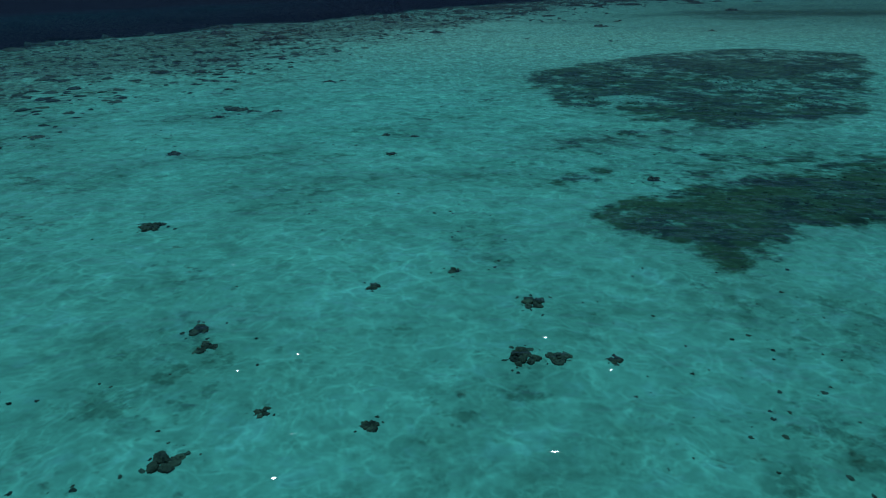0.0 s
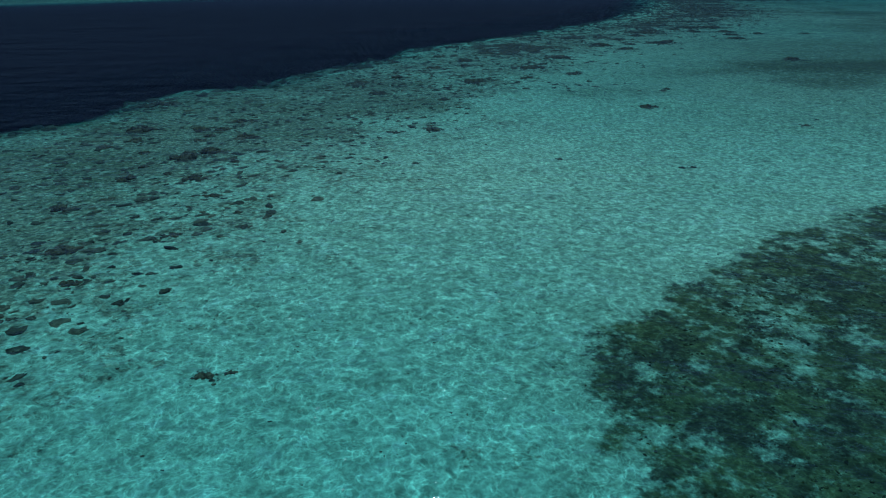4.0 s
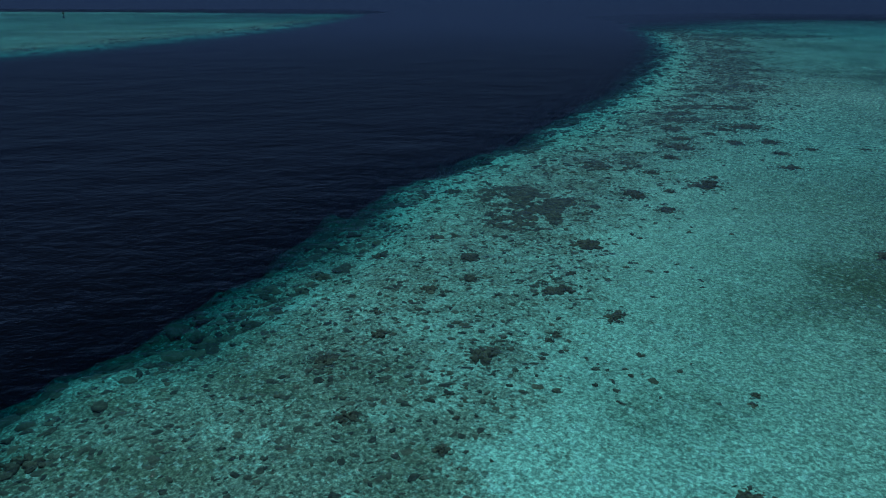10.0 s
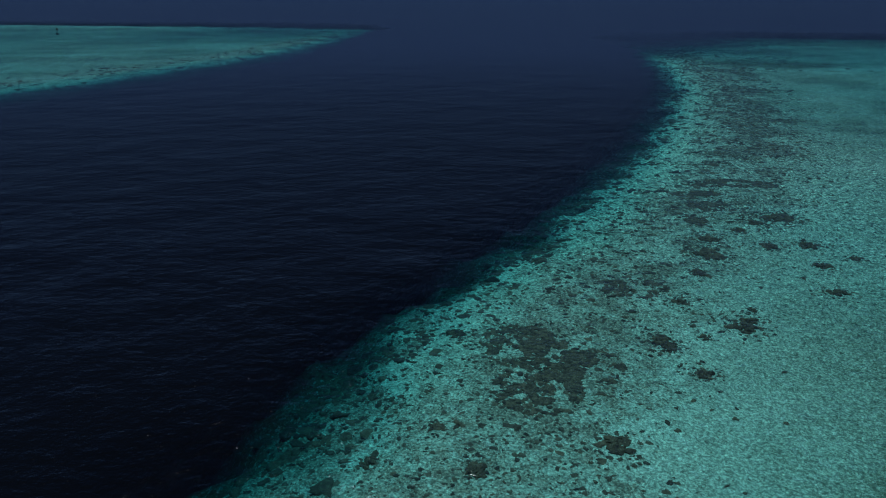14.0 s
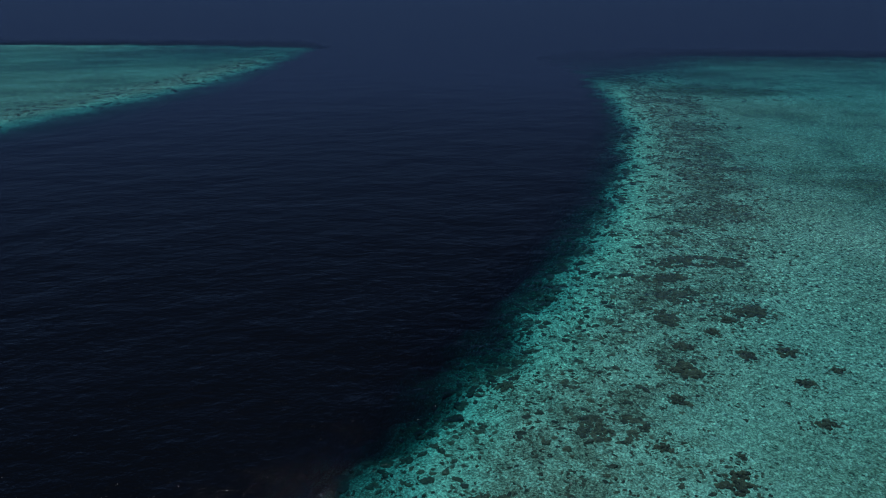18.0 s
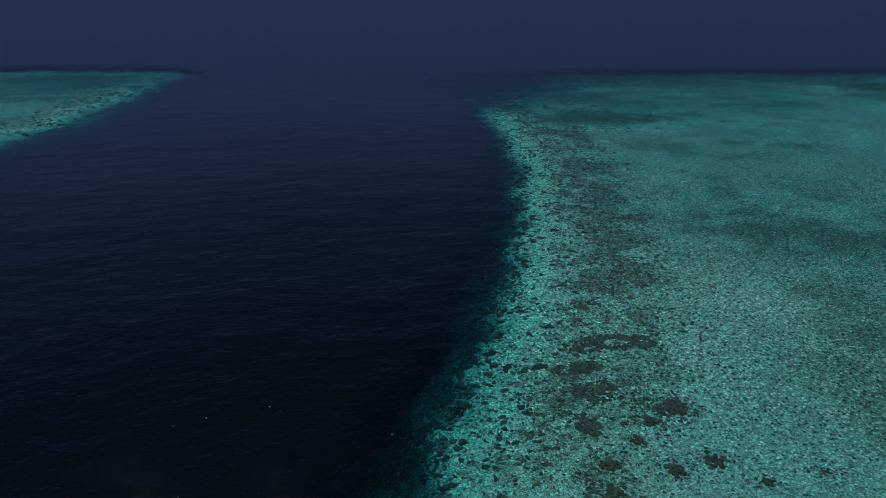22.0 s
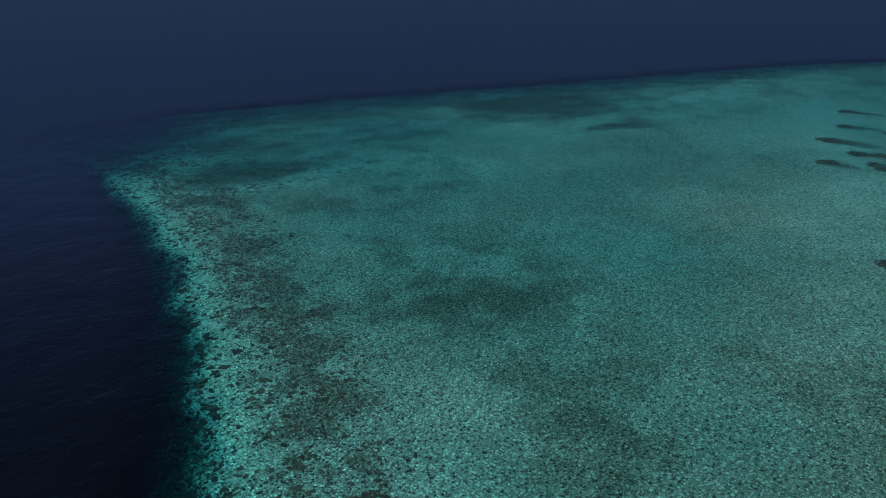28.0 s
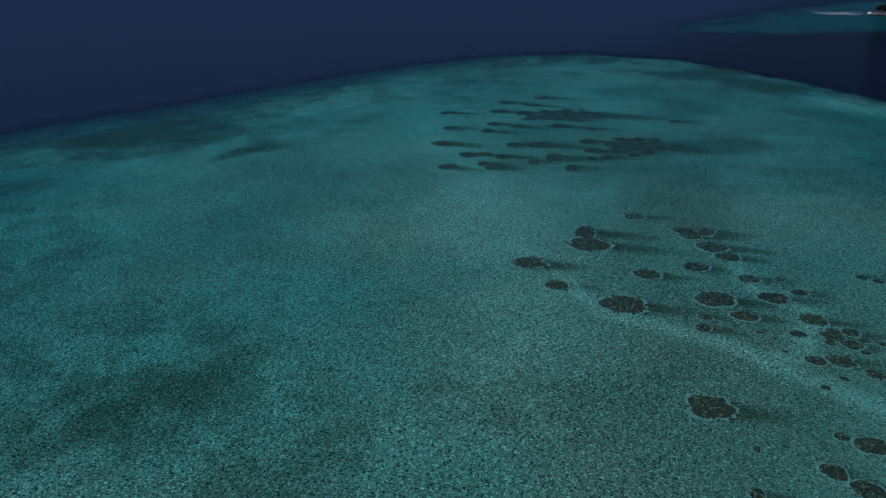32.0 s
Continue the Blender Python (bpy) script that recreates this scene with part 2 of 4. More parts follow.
def sand_material():
    m, t, p = nodes_of("coral_sand")
    level = t.nodes.new("ShaderNodeNewGeometry").outputs["Position"]
    where = node(t, "Mapping", Vector=level, Rotation=(0.5, 0.45, 0.65)).outputs[0]
    turf = node(t, "Attribute")
    turf.attribute_name = "turf"
    rubble = node(t, "Attribute")
    rubble.attribute_name = "rubble"
    grain = noise_at(t, where, 1.3, 6, 0.7)
    broad = noise_at(t, where, 0.05, 4)
    sand = mix_colour(t, sharpen(t, broad, 0.3, 0.7), (0.60, 0.61, 0.41, 1), (0.71, 0.73, 0.50, 1))
    sand = mix_colour(t, math_node(t, "MULTIPLY", sharpen(t, grain, 0.48, 0.75), 0.45), sand, (0.42, 0.40, 0.27, 1))
    spots = math_node(t, "ADD", math_node(t, "MULTIPLY", noise_at(t, where, 2.6, 3, 0.6), 0.6), math_node(t, "MULTIPLY", noise_at(t, where, 0.9, 2, 0.5), 0.4))
    sand = mix_colour(t, math_node(t, "MULTIPLY", sharpen(t, spots, 0.50, 0.62), 0.38), sand, (0.33, 0.33, 0.20, 1))
    sand = mix_colour(t, math_node(t, "MULTIPLY", sharpen(t, spots, 0.46, 0.36), 0.5), sand, (0.80, 0.77, 0.60, 1))
    bare = node(t, "Attribute")
    bare.attribute_name = "bare"
    sand = mix_colour(t, bare.outputs["Fac"], sand, (0.86, 0.87, 0.56, 1))
    blot = noise_at(t, where, 0.55, 5, 0.65)
    fine = noise_at(t, where, 2.0, 5, 0.75)
    both = math_node(t, "ADD", math_node(t, "MULTIPLY", blot, 0.6), math_node(t, "MULTIPLY", fine, 0.4))
    # rubble and dead coral between the living heads
    gritty = math_node(t, "ADD", math_node(t, "MULTIPLY", blot, 0.42), math_node(t, "MULTIPLY", noise_at(t, where, 3.0, 4, 0.75), 0.58))
    edge = math_node(t, "SUBTRACT", 0.63, math_node(t, "MULTIPLY", rubble.outputs["Fac"], 0.165))
    cover = sharpen(t, math_node(t, "SUBTRACT", gritty, edge), -0.05, 0.05)
    crumb = noise_at(t, where, 4.2, 4, 0.75)
    broken = mix_colour(t, sharpen(t, crumb, 0.38, 0.55), (0.075, 0.050, 0.028, 1), (0.36, 0.28, 0.165, 1))
    broken = mix_colour(t, math_node(t, "MULTIPLY", sharpen(t, crumb, 0.56, 0.64), 0.8), broken, (0.78, 0.72, 0.50, 1))
    sand = mix_colour(t, math_node(t, "MULTIPLY", cover, 0.84), sand, broken)
    # bright caustic flecks painted into the sand colour, drawn as pale and grey gravel
    fleck_share = node(t, "Attribute")
    fleck_share.attribute_name = "fleck_share"
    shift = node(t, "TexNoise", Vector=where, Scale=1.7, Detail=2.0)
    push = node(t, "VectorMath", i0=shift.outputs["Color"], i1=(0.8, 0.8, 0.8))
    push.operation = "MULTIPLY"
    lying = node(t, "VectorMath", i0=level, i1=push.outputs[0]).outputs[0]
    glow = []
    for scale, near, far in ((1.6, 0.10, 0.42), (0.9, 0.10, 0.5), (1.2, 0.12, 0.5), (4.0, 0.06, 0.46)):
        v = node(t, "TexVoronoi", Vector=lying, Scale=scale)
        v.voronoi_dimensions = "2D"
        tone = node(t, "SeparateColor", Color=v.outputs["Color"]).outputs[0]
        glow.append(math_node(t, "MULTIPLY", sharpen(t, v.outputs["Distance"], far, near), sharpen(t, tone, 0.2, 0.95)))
    light_flecks = math_node(t, "SUBTRACT", math_node(t, "ADD", glow[0], math_node(t, "MULTIPLY", glow[1], 0.4)), math_node(t, "MULTIPLY", glow[2], 0.5))
    light_flecks = math_node(t, "MULTIPLY", math_node(t, "SUBTRACT", light_flecks, 0.3), math_node(t, "MULTIPLY", math_node(t, "POWER", fleck_share.outputs["Fac"], 2.0), 1.3))
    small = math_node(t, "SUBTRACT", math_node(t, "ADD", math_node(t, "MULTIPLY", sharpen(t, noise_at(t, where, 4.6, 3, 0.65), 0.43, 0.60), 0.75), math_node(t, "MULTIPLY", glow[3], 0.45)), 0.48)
    light_flecks = math_node(t, "ADD", light_flecks, math_node(t, "MULTIPLY", small, math_node(t, "MULTIPLY", fleck_share.outputs["Fac"], math_node(t, "SUBTRACT", 2.7, math_node(t, "MULTIPLY", fleck_share.outputs["Fac"], 1.85)))))
    light_flecks = math_node(t, "ADD", light_flecks, math_node(t, "ADD", 0.89, math_node(t, "MULTIPLY", fleck_share.outputs["Fac"], 0.22)))
    # turf algae
    edge = math_node(t, "SUBTRACT", 0.67, math_node(t, "MULTIPLY", turf.outputs["Fac"], 0.19))
    speck = math_node(t, "ADD", math_node(t, "MULTIPLY", blot, 0.25), math_node(t, "MULTIPLY", noise_at(t, where, 1.9, 4, 0.75), 0.75))
    cover = sharpen(t, math_node(t, "SUBTRACT", speck, edge), -0.06, 0.03)
    film = math_node(t, "MINIMUM", math_node(t, "MULTIPLY", turf.outputs["Fac"], 0.55), 0.9)
    sand = mix_colour(t, film, sand, (0.135, 0.115, 0.040, 1))
    colour = mix_colour(t, math_node(t, "MULTIPLY", cover, 0.5), sand, (0.11, 0.10, 0.042, 1))
    # pale bits of coral rubble lying on the turf
    pale = sharpen(t, noise_at(t, where, 2.1, 3, 0.6), 0.56, 0.63)
    colour = mix_colour(t, math_node(t, "MULTIPLY", pale, math_node(t, "MULTIPLY", film, sharpen(t, turf.outputs["Fac"], 2.0, 0.9))), colour, (0.76, 0.71, 0.53, 1))
    # brown weed in soft stands
    weed = node(t, "Attribute")
    weed.attribute_name = "weed"
    tuft = math_node(t, "ADD", math_node(t, "MULTIPLY", noise_at(t, where, 1.1, 3, 0.6), 0.6), math_node(t, "MULTIPLY", noise_at(t, where, 4.0, 4, 0.75), 0.4))
    stand = math_node(t, "ADD", tuft, math_node(t, "MULTIPLY", math_node(t, "SUBTRACT", weed.outputs["Fac"], 1.0), 0.5))
    olive = mix_colour(t, sharpen(t, noise_at(t, where, 0.9, 4, 0.65), 0.40, 0.58), (0.034, 0.020, 0.004, 1), (0.098, 0.082, 0.020, 1))
    olive = mix_colour(t, math_node(t, "MULTIPLY", sharpen(t, noise_at(t, where, 2.8, 4, 0.7), 0.54, 0.66), 0.5), olive, (0.28, 0.26, 0.14, 1))
    colour = mix_colour(t, math_node(t, "MULTIPLY", sharpen(t, stand, 0.31, 0.47), 0.94), colour, olive)
    crumbs = math_node(t, "MULTIPLY", sharpen(t, noise_at(t, where, 7.0, 3, 0.6), 0.57, 0.66), math_node(t, "MULTIPLY", weed.outputs["Fac"], 0.16))
    colour = mix_colour(t, crumbs, colour, (0.5, 0.47, 0.3, 1))
    # the painted flecks multiply the finished floor colour
    strewn = node(t, "VectorMath", i0=colour, i1=light_flecks)
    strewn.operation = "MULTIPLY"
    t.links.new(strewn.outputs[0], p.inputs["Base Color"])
    p.inputs["Roughness"].default_value = 0.95
    bump = node(t, "Bump", Strength=0.6, Distance=0.12, Height=both)
    t.links.new(bump.outputs[0], p.inputs["Normal"])
    return m


def growth_material(name, dark, light, spot, per_object=True, grain=3.5, much=0.6, low=0.5, high=0.75):
    m, t, p = nodes_of(name)
    where = t.nodes.new("ShaderNodeNewGeometry")
    if per_object:
        r = t.nodes.new("ShaderNodeObjectInfo").outputs["Random"]
    else:
        r = where.outputs["Random Per Island"]
    base = mix_colour(t, r, (*dark, 1), (*light, 1))
    n = noise_at(t, where.outputs["Position"], grain, 5, 0.7)
    base = mix_colour(t, math_node(t, "MULTIPLY", sharpen(t, n, low, high), much), base, (*spot, 1))
    t.links.new(base, p.inputs["Base Color"])
    p.inputs["Roughness"].default_value = 0.9
    bump = node(t, "Bump", Strength=0.8, Distance=0.08, Height=noise_at(t, where.outputs["Position"], 9.0, 4, 0.7))
    t.links.new(bump.outputs[0], p.inputs["Normal"])
    return m


GLOSS, GLOSS_MOST = 0.98, 0.25   # share of the mirrored sky that a polarising filter lets through, and its limit where waves hide one another


def water_material():
    """Clear shallow water; the loss of red over its depth, a dark blue body where it is deep and a net of caustic light
    are painted into the surface colour.
    """
    m, t, p = nodes_of("sea_water")
    t.nodes.remove(p)
    surface = t.nodes.new("ShaderNodeNewGeometry").outputs["Position"]
    where = node(t, "VectorMath", i0=surface, i1=(3.1, 7.7, 0.37)).outputs[0]
    where = node(t, "Mapping", Vector=where, Rotation=(0.6, 0.4, 0.7)).outputs[0]   # tilted, so that no lattice shows
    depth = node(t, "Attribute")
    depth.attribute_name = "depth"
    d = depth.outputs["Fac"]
    # light lost over the depth is put into the surface tint
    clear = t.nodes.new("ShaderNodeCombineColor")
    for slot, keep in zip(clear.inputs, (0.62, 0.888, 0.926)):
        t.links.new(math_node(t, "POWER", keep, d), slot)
    # caustic light net painted into the water's transparency, not cast by the waves
    net_zone = node(t, "Attribute")
    net_zone.attribute_name = "chop"
    further = sharpen(t, net_zone.outputs["Fac"], 0.13, 0.36)
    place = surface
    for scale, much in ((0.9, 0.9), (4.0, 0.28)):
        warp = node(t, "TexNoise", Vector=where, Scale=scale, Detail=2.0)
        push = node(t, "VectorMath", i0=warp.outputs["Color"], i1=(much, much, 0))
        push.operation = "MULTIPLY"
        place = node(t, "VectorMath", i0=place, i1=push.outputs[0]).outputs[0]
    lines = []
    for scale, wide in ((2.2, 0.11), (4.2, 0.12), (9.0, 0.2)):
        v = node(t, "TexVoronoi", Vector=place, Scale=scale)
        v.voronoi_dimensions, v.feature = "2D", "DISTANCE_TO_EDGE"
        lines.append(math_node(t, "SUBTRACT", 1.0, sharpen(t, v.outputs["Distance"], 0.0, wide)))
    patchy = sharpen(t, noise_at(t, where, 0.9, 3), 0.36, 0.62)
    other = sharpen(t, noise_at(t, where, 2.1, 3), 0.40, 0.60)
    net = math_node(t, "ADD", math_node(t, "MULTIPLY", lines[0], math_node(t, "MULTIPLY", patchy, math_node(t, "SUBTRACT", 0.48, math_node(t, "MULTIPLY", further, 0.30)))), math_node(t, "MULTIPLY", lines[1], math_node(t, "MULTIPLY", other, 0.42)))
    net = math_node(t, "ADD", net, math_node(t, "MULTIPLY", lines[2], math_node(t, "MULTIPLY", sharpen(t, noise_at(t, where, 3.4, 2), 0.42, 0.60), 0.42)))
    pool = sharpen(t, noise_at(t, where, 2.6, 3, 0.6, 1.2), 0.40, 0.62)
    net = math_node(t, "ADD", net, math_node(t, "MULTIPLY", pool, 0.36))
    # the painted net's contrast varies by place through the chop attribute
    net_contrast = math_node(t, "SUBTRACT", math_node(t, "ADD", 0.88, math_node(t, "MULTIPLY", net_zone.outputs["Fac"], 0.40)), math_node(t, "ADD", math_node(t, "MULTIPLY", further, 0.50), math_node(t, "MULTIPLY", sharpen(t, net_zone.outputs["Fac"], 0.11, 0.03), 0.45)))
    net = math_node(t, "ADD", math_node(t, "MULTIPLY", math_node(t, "SUBTRACT", net, 0.36), net_contrast), 0.36)
    net_base = math_node(t, "SUBTRACT", 0.72, math_node(t, "MULTIPLY", net_zone.outputs["Fac"], 0.20))
    net_tint = math_node(t, "ADD", net_base, math_node(t, "MULTIPLY", net, 0.93))
    tint = node(t, "VectorMath", i0=clear.outputs[0], i1=net_tint)
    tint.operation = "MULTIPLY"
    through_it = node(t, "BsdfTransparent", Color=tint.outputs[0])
    # distance haze painted into the body colour through the open attribute
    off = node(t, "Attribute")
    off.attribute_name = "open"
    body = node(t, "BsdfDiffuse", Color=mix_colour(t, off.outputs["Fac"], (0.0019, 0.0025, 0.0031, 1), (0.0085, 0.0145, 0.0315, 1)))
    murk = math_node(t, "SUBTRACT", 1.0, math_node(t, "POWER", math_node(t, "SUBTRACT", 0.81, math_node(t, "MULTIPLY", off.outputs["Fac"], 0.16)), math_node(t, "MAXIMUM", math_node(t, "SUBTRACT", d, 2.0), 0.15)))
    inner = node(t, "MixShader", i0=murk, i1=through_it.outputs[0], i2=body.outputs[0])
    # waves: a long wind sea and short chop
    lay = node(t, "Mapping", Vector=surface, Location=(0, 0, 2.3), Rotation=(0, 0, radians(8)), Scale=(0.7, 1.0, 1.0))
    swell = noise_at(t, lay.outputs[0], 0.2, 2, 0.55)
    chop = noise_at(t, lay.outputs[0], 1.1, 4, 0.6)
    roll = noise_at(t, lay.outputs[0], 0.075, 2, 0.5)
    swell = math_node(t, "ADD", swell, math_node(t, "MULTIPLY", roll, 1.5))
    h = math_node(t, "ADD", math_node(t, "MULTIPLY", swell, 0.95), math_node(t, "MULTIPLY", chop, 0.45))
    bump = node(t, "Bump", Strength=1.0, Distance=0.48, Height=h)
    gloss = node(t, "BsdfGlossy", Color=(1, 1, 1, 1), Roughness=0.08, Normal=bump.outputs[0])
    shine = node(t, "Fresnel", IOR=1.33, Normal=bump.outputs[0])
    mirrored = math_node(t, "MULTIPLY", shine.outputs[0], GLOSS)
    mirrored = math_node(t, "DIVIDE", mirrored, math_node(t, "ADD", 1.0, math_node(t, "DIVIDE", mirrored, GLOSS_MOST)))
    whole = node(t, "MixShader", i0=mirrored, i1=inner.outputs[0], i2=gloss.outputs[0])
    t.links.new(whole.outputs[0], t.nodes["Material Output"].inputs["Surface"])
    return m


def plain_material(name, a, b, scale, rough=0.9):
    m, t, p = nodes_of(name)
    where = t.nodes.new("ShaderNodeNewGeometry").outputs["Position"]
    n = noise_at(t, where, scale, 5, 0.65)
    t.links.new(mix_colour(t, sharpen(t, n, 0.35, 0.65), (*a, 1), (*b, 1)), p.inputs["Base Color"])
    p.inputs["Roughness"].default_value = rough
    return m


SAND = sand_material()
WATER = water_material()
CORAL = growth_material("dark_coral", (0.085, 0.042, 0.022), (0.21, 0.12, 0.06), (0.36, 0.26, 0.15))
CORAL_FIELD = growth_material("mixed_coral", (0.055, 0.034, 0.02), (0.19, 0.125, 0.07), (0.28, 0.21, 0.125), per_object=False, much=0.45)
RIM_CORAL = growth_material("rim_coral", (0.065, 0.036, 0.02), (0.20, 0.12, 0.062), (0.32, 0.23, 0.14), per_object=False)
WEED = growth_material("brown_weed", (0.03, 0.023, 0.006), (0.085, 0.066, 0.016), (0.2, 0.17, 0.09), per_object=False)
HALO = plain_material("bare_sand", (0.36, 0.33, 0.235), (0.50, 0.46, 0.34), 0.8)
PATCH = growth_material("patch_coral", (0.07, 0.03, 0.012), (0.12, 0.06, 0.022), (0.38, 0.29, 0.15), grain=1.3, much=0.85, low=0.50, high=0.62)
FOAM = plain_material("foam", (0.75, 0.77, 0.78), (0.85, 0.86, 0.86), 0.6)
ROCK = plain_material("dark_rock", (0.012, 0.011, 0.010), (0.035, 0.032, 0.028), 0.15)
LEAF = plain_material("island_leaf", (0.008, 0.013, 0.006), (0.022, 0.03, 0.012), 0.4)
BARK = plain_material("bark", (0.12, 0.09, 0.06), (0.2, 0.16, 0.11), 2.0)
IRON = plain_material("rusty_iron", (0.03, 0.022, 0.018), (0.08, 0.045, 0.025), 3.0, 0.7)


# ---------------------------------------------------------------- mesh helpers
def mesh_of(name, verts, faces, material, smooth=True):
    me = bpy.data.meshes.new(name)
    me.from_pydata(verts, [], faces)
    me.materials.append(material)
    if smooth:
        me.polygons.foreach_set("use_smooth", np.ones(len(me.polygons), bool))
    me.update()
    return me


def part(name, me, parent, label=""):
    ob = new(name, me)
    ob.parent = parent
    return tagged(ob, label)


def sheet(name, xs, ys, height, material, **attributes):
    gx, gy = np.meshgrid(xs, ys)
    w, n = len(xs), len(xs) * len(ys)
    verts = np.stack([gx.ravel(), gy.ravel(), height.ravel()], -1)
    i = (np.arange(len(ys) - 1)[:, None] * w + np.arange(w - 1)[None, :]).ravel()
    faces = np.stack([i, i + 1, i + w + 1, i + w], -1)
    me = bpy.data.meshes.new(name)
    me.vertices.add(n)
    me.vertices.foreach_set("co", verts.ravel())
    me.loops.add(len(faces) * 4)
    me.loops.foreach_set("vertex_index", faces.ravel().astype(np.int32))
    me.polygons.add(len(faces))
    me.polygons.foreach_set("loop_start", np.arange(0, len(faces) * 4, 4, dtype=np.int32))
    me.polygons.foreach_set("use_smooth", np.ones(len(faces), bool))
    me.update(calc_edges=True)
    me.materials.append(material)
    for key, values in attributes.items():
        me.attributes.new(key, "FLOAT", "POINT").data.foreach_set("value", values.ravel().astype(np.float32))
    return new(name, me)


def lines(spans):
    """Grid lines from spans of (end, step)."""
    out = [spans[0][0]]
    for end, step in spans[1:]:
        n = max(1, round((end - out[-1]) / step))
        out += list(np.linspace(out[-1], end, n + 1)[1:])
    return np.array(out)


START_HEADS = [(-8.3, -4.4, 1.3, 0.8), (-6.8, -4.7, .55, .45), (-8.6, -6.05, .65, .5), (-5.9, 3.05, .7, .5), (-5.3, 3.2, .35, .3), (-10, .6, .5, .4), (-12.8, 6.1, 1.3, .8), (-15.1, 6.2, 1.4, .9), (-10.1, 13, .9, .6), (-13.5, 11.5, 1.7, 1.2), (-8.4, 15.6, .5, .4), (-10.2, 18.2, 1.0, .7), (-11.8, 8.6, 1.0, .6), (-16.1, 16.6, 1.4, 1.0), (23.5, 33.7, .8, .6), (-13.2, -9.5, .7, .5)]
START_HEADS_B = [(-6.6, -18, 0.61, 0.67), (-2, -21, 0.32, 0.35), (-4.35, -22.4, 0.38, 0.42), (-3, -24.4, 0.23, 0.26), (-1.75, -24.7, 0.29, 0.32), (-3.8, -25.3, 0.46, 0.51), (-4.1, -22.9, 0.36, 0.4), (0.1, -23.2, 0.52, 0.58), (0.5, -21.6, 0.49, 0.54), (0.56, -23.25, 0.41, 0.45), (1.3, -23.3, 0.26, 0.29), (-0.7, -20.3, 0.26, 0.29), (4.3, -14.7, 0.51, 0.56), (-8.3, -11.6, 0.51, 0.56), (-2.2, -11.8, 0.41, 0.45), (-2.5, -9, 0.36, 0.4), (-1.6, -9.2, 0.29, 0.32)]
NEAR_HEADS = [(-0.6, 33.1, 1.3, 1.6), (-2.9, 32.1, 0.8, 0.9), (-11.8, 31, 1.6, 2), (-14.3, 31.5, 0.9, 1.5), (-14.6, 30.2, 0.9, 1.1), (-13.9, 25.7, 2.1, 2.9), (-12.9, 27, 1.8, 2.3), (-11.9, 21.2, 1.4, 1.3), (-15.3, 21.3, 1.1, 1.4), (-15.4, 23.7, 0.7, 0.7), (-13.6, 22.2, 0.6, 0.9), (-10.9, 24.5, 0.6, 0.9), (-16.6, 26.9, 0.8, 1.6), (-13.8, 36.3, 1.3, 1.8), (-12.9, 36.5, 0.8, 1.2), (-19.3, 33.4, 2.3, 2.3)]
NEAR_HEADS_B = [(-15.5, 33.4, 1.5, 1.9), (-14.1, 33.4, 1.2, 1.6), (-18.4, 30.3, 1.1, 1.7), (-19.4, 28.4, 1, 2.1), (-5.4, 48.9, 1.6, 2.4), (0.2, 45.7, 1.1, 1.4), (15.5, 41.8, 1.6, 1.5), (3.1, 56.3, 2.8, 2.7), (13.3, 61.8, 1.5, 1.6), (19, 50, 0.7, 0.9), (41.1, 74, 2.6, 3.2), (7.9, 58.4, 0.9, 1.1), (1.1, 48.8, 0.6, 1.1), (-22.6, 44.8, 4.1, 2.7)]
NEAR_HEADS_ALL = START_HEADS + START_HEADS_B + NEAR_HEADS + NEAR_HEADS_B
RIM_HEADS = [(-0.8, 67.5, 1.8, 2.2), (2.7, 69.5, 1.8, 2.2), (13.8, 62.6, 1.5, 1.3), (8.5, 59.3, 1, 1.3), (-5.6, 75.9, 2, 2.7), (-10.4, 71.4, 2.4, 2.8), (-0.3, 80.3, 2.2, 1.6), (10, 67, 4, 2.4), (14.3, 77.5, 4.1, 3.9), (23.3, 93.8, 2.5, 2.8), (25.1, 88.4, 2.4, 2.5), (12.5, 53.5, 0.5, 0.6), (19.7, 51, 0.8, 0.9), (4.7, 58.9, 0.7, 0.7), (-7.6, 55.8, 2.2, 2.2), (-4.3, 59.3, 1.9, 2), (-4.7, 63, 1.2, 1.1), (2.8, 74.6, 2.5, 3.5), (11.5, 70.6, 1.4, 1.3), (33.8, 99.9, 3.4, 2.3), (29.4, 80.6, 0.6, 1), (1.6, 98, 2.8, 3.4), (13.2, 119.2, 3.6, 3.7), (36.5, 120.2, 5.9, 5.8)]
RIM_HEADS_B = [(33, 113.6, 2.7, 3.3), (44.4, 130, 2.7, 3.8), (46, 123.4, 4.2, 4.1), (51.7, 123.6, 4.2, 3.9), (38.6, 126.2, 4.7, 3.5), (48.2, 133.5, 3.3, 3.1), (53.7, 135.9, 5.1, 5.3), (47.6, 107.5, 3.9, 2.5), (55.8, 118.6, 2.9, 2.2), (49.9, 116, 3.2, 2.7), (35.5, 102.7, 1.5, 1.7), (32.7, 98.3, 4.6, 3.6), (27.7, 96.1, 1.7, 1.8), (23.1, 95, 3.3, 4.1), (28, 104.9, 3.1, 1.9), (25.4, 88.7, 2.5, 1.9), (45.6, 111.9, 0.9, 1.1), (52.8, 135.6, 7.1, 4.7), (64, 118.4, 2.1, 1.4)]
RIM_HEADS_ALL = RIM_HEADS + RIM_HEADS_B
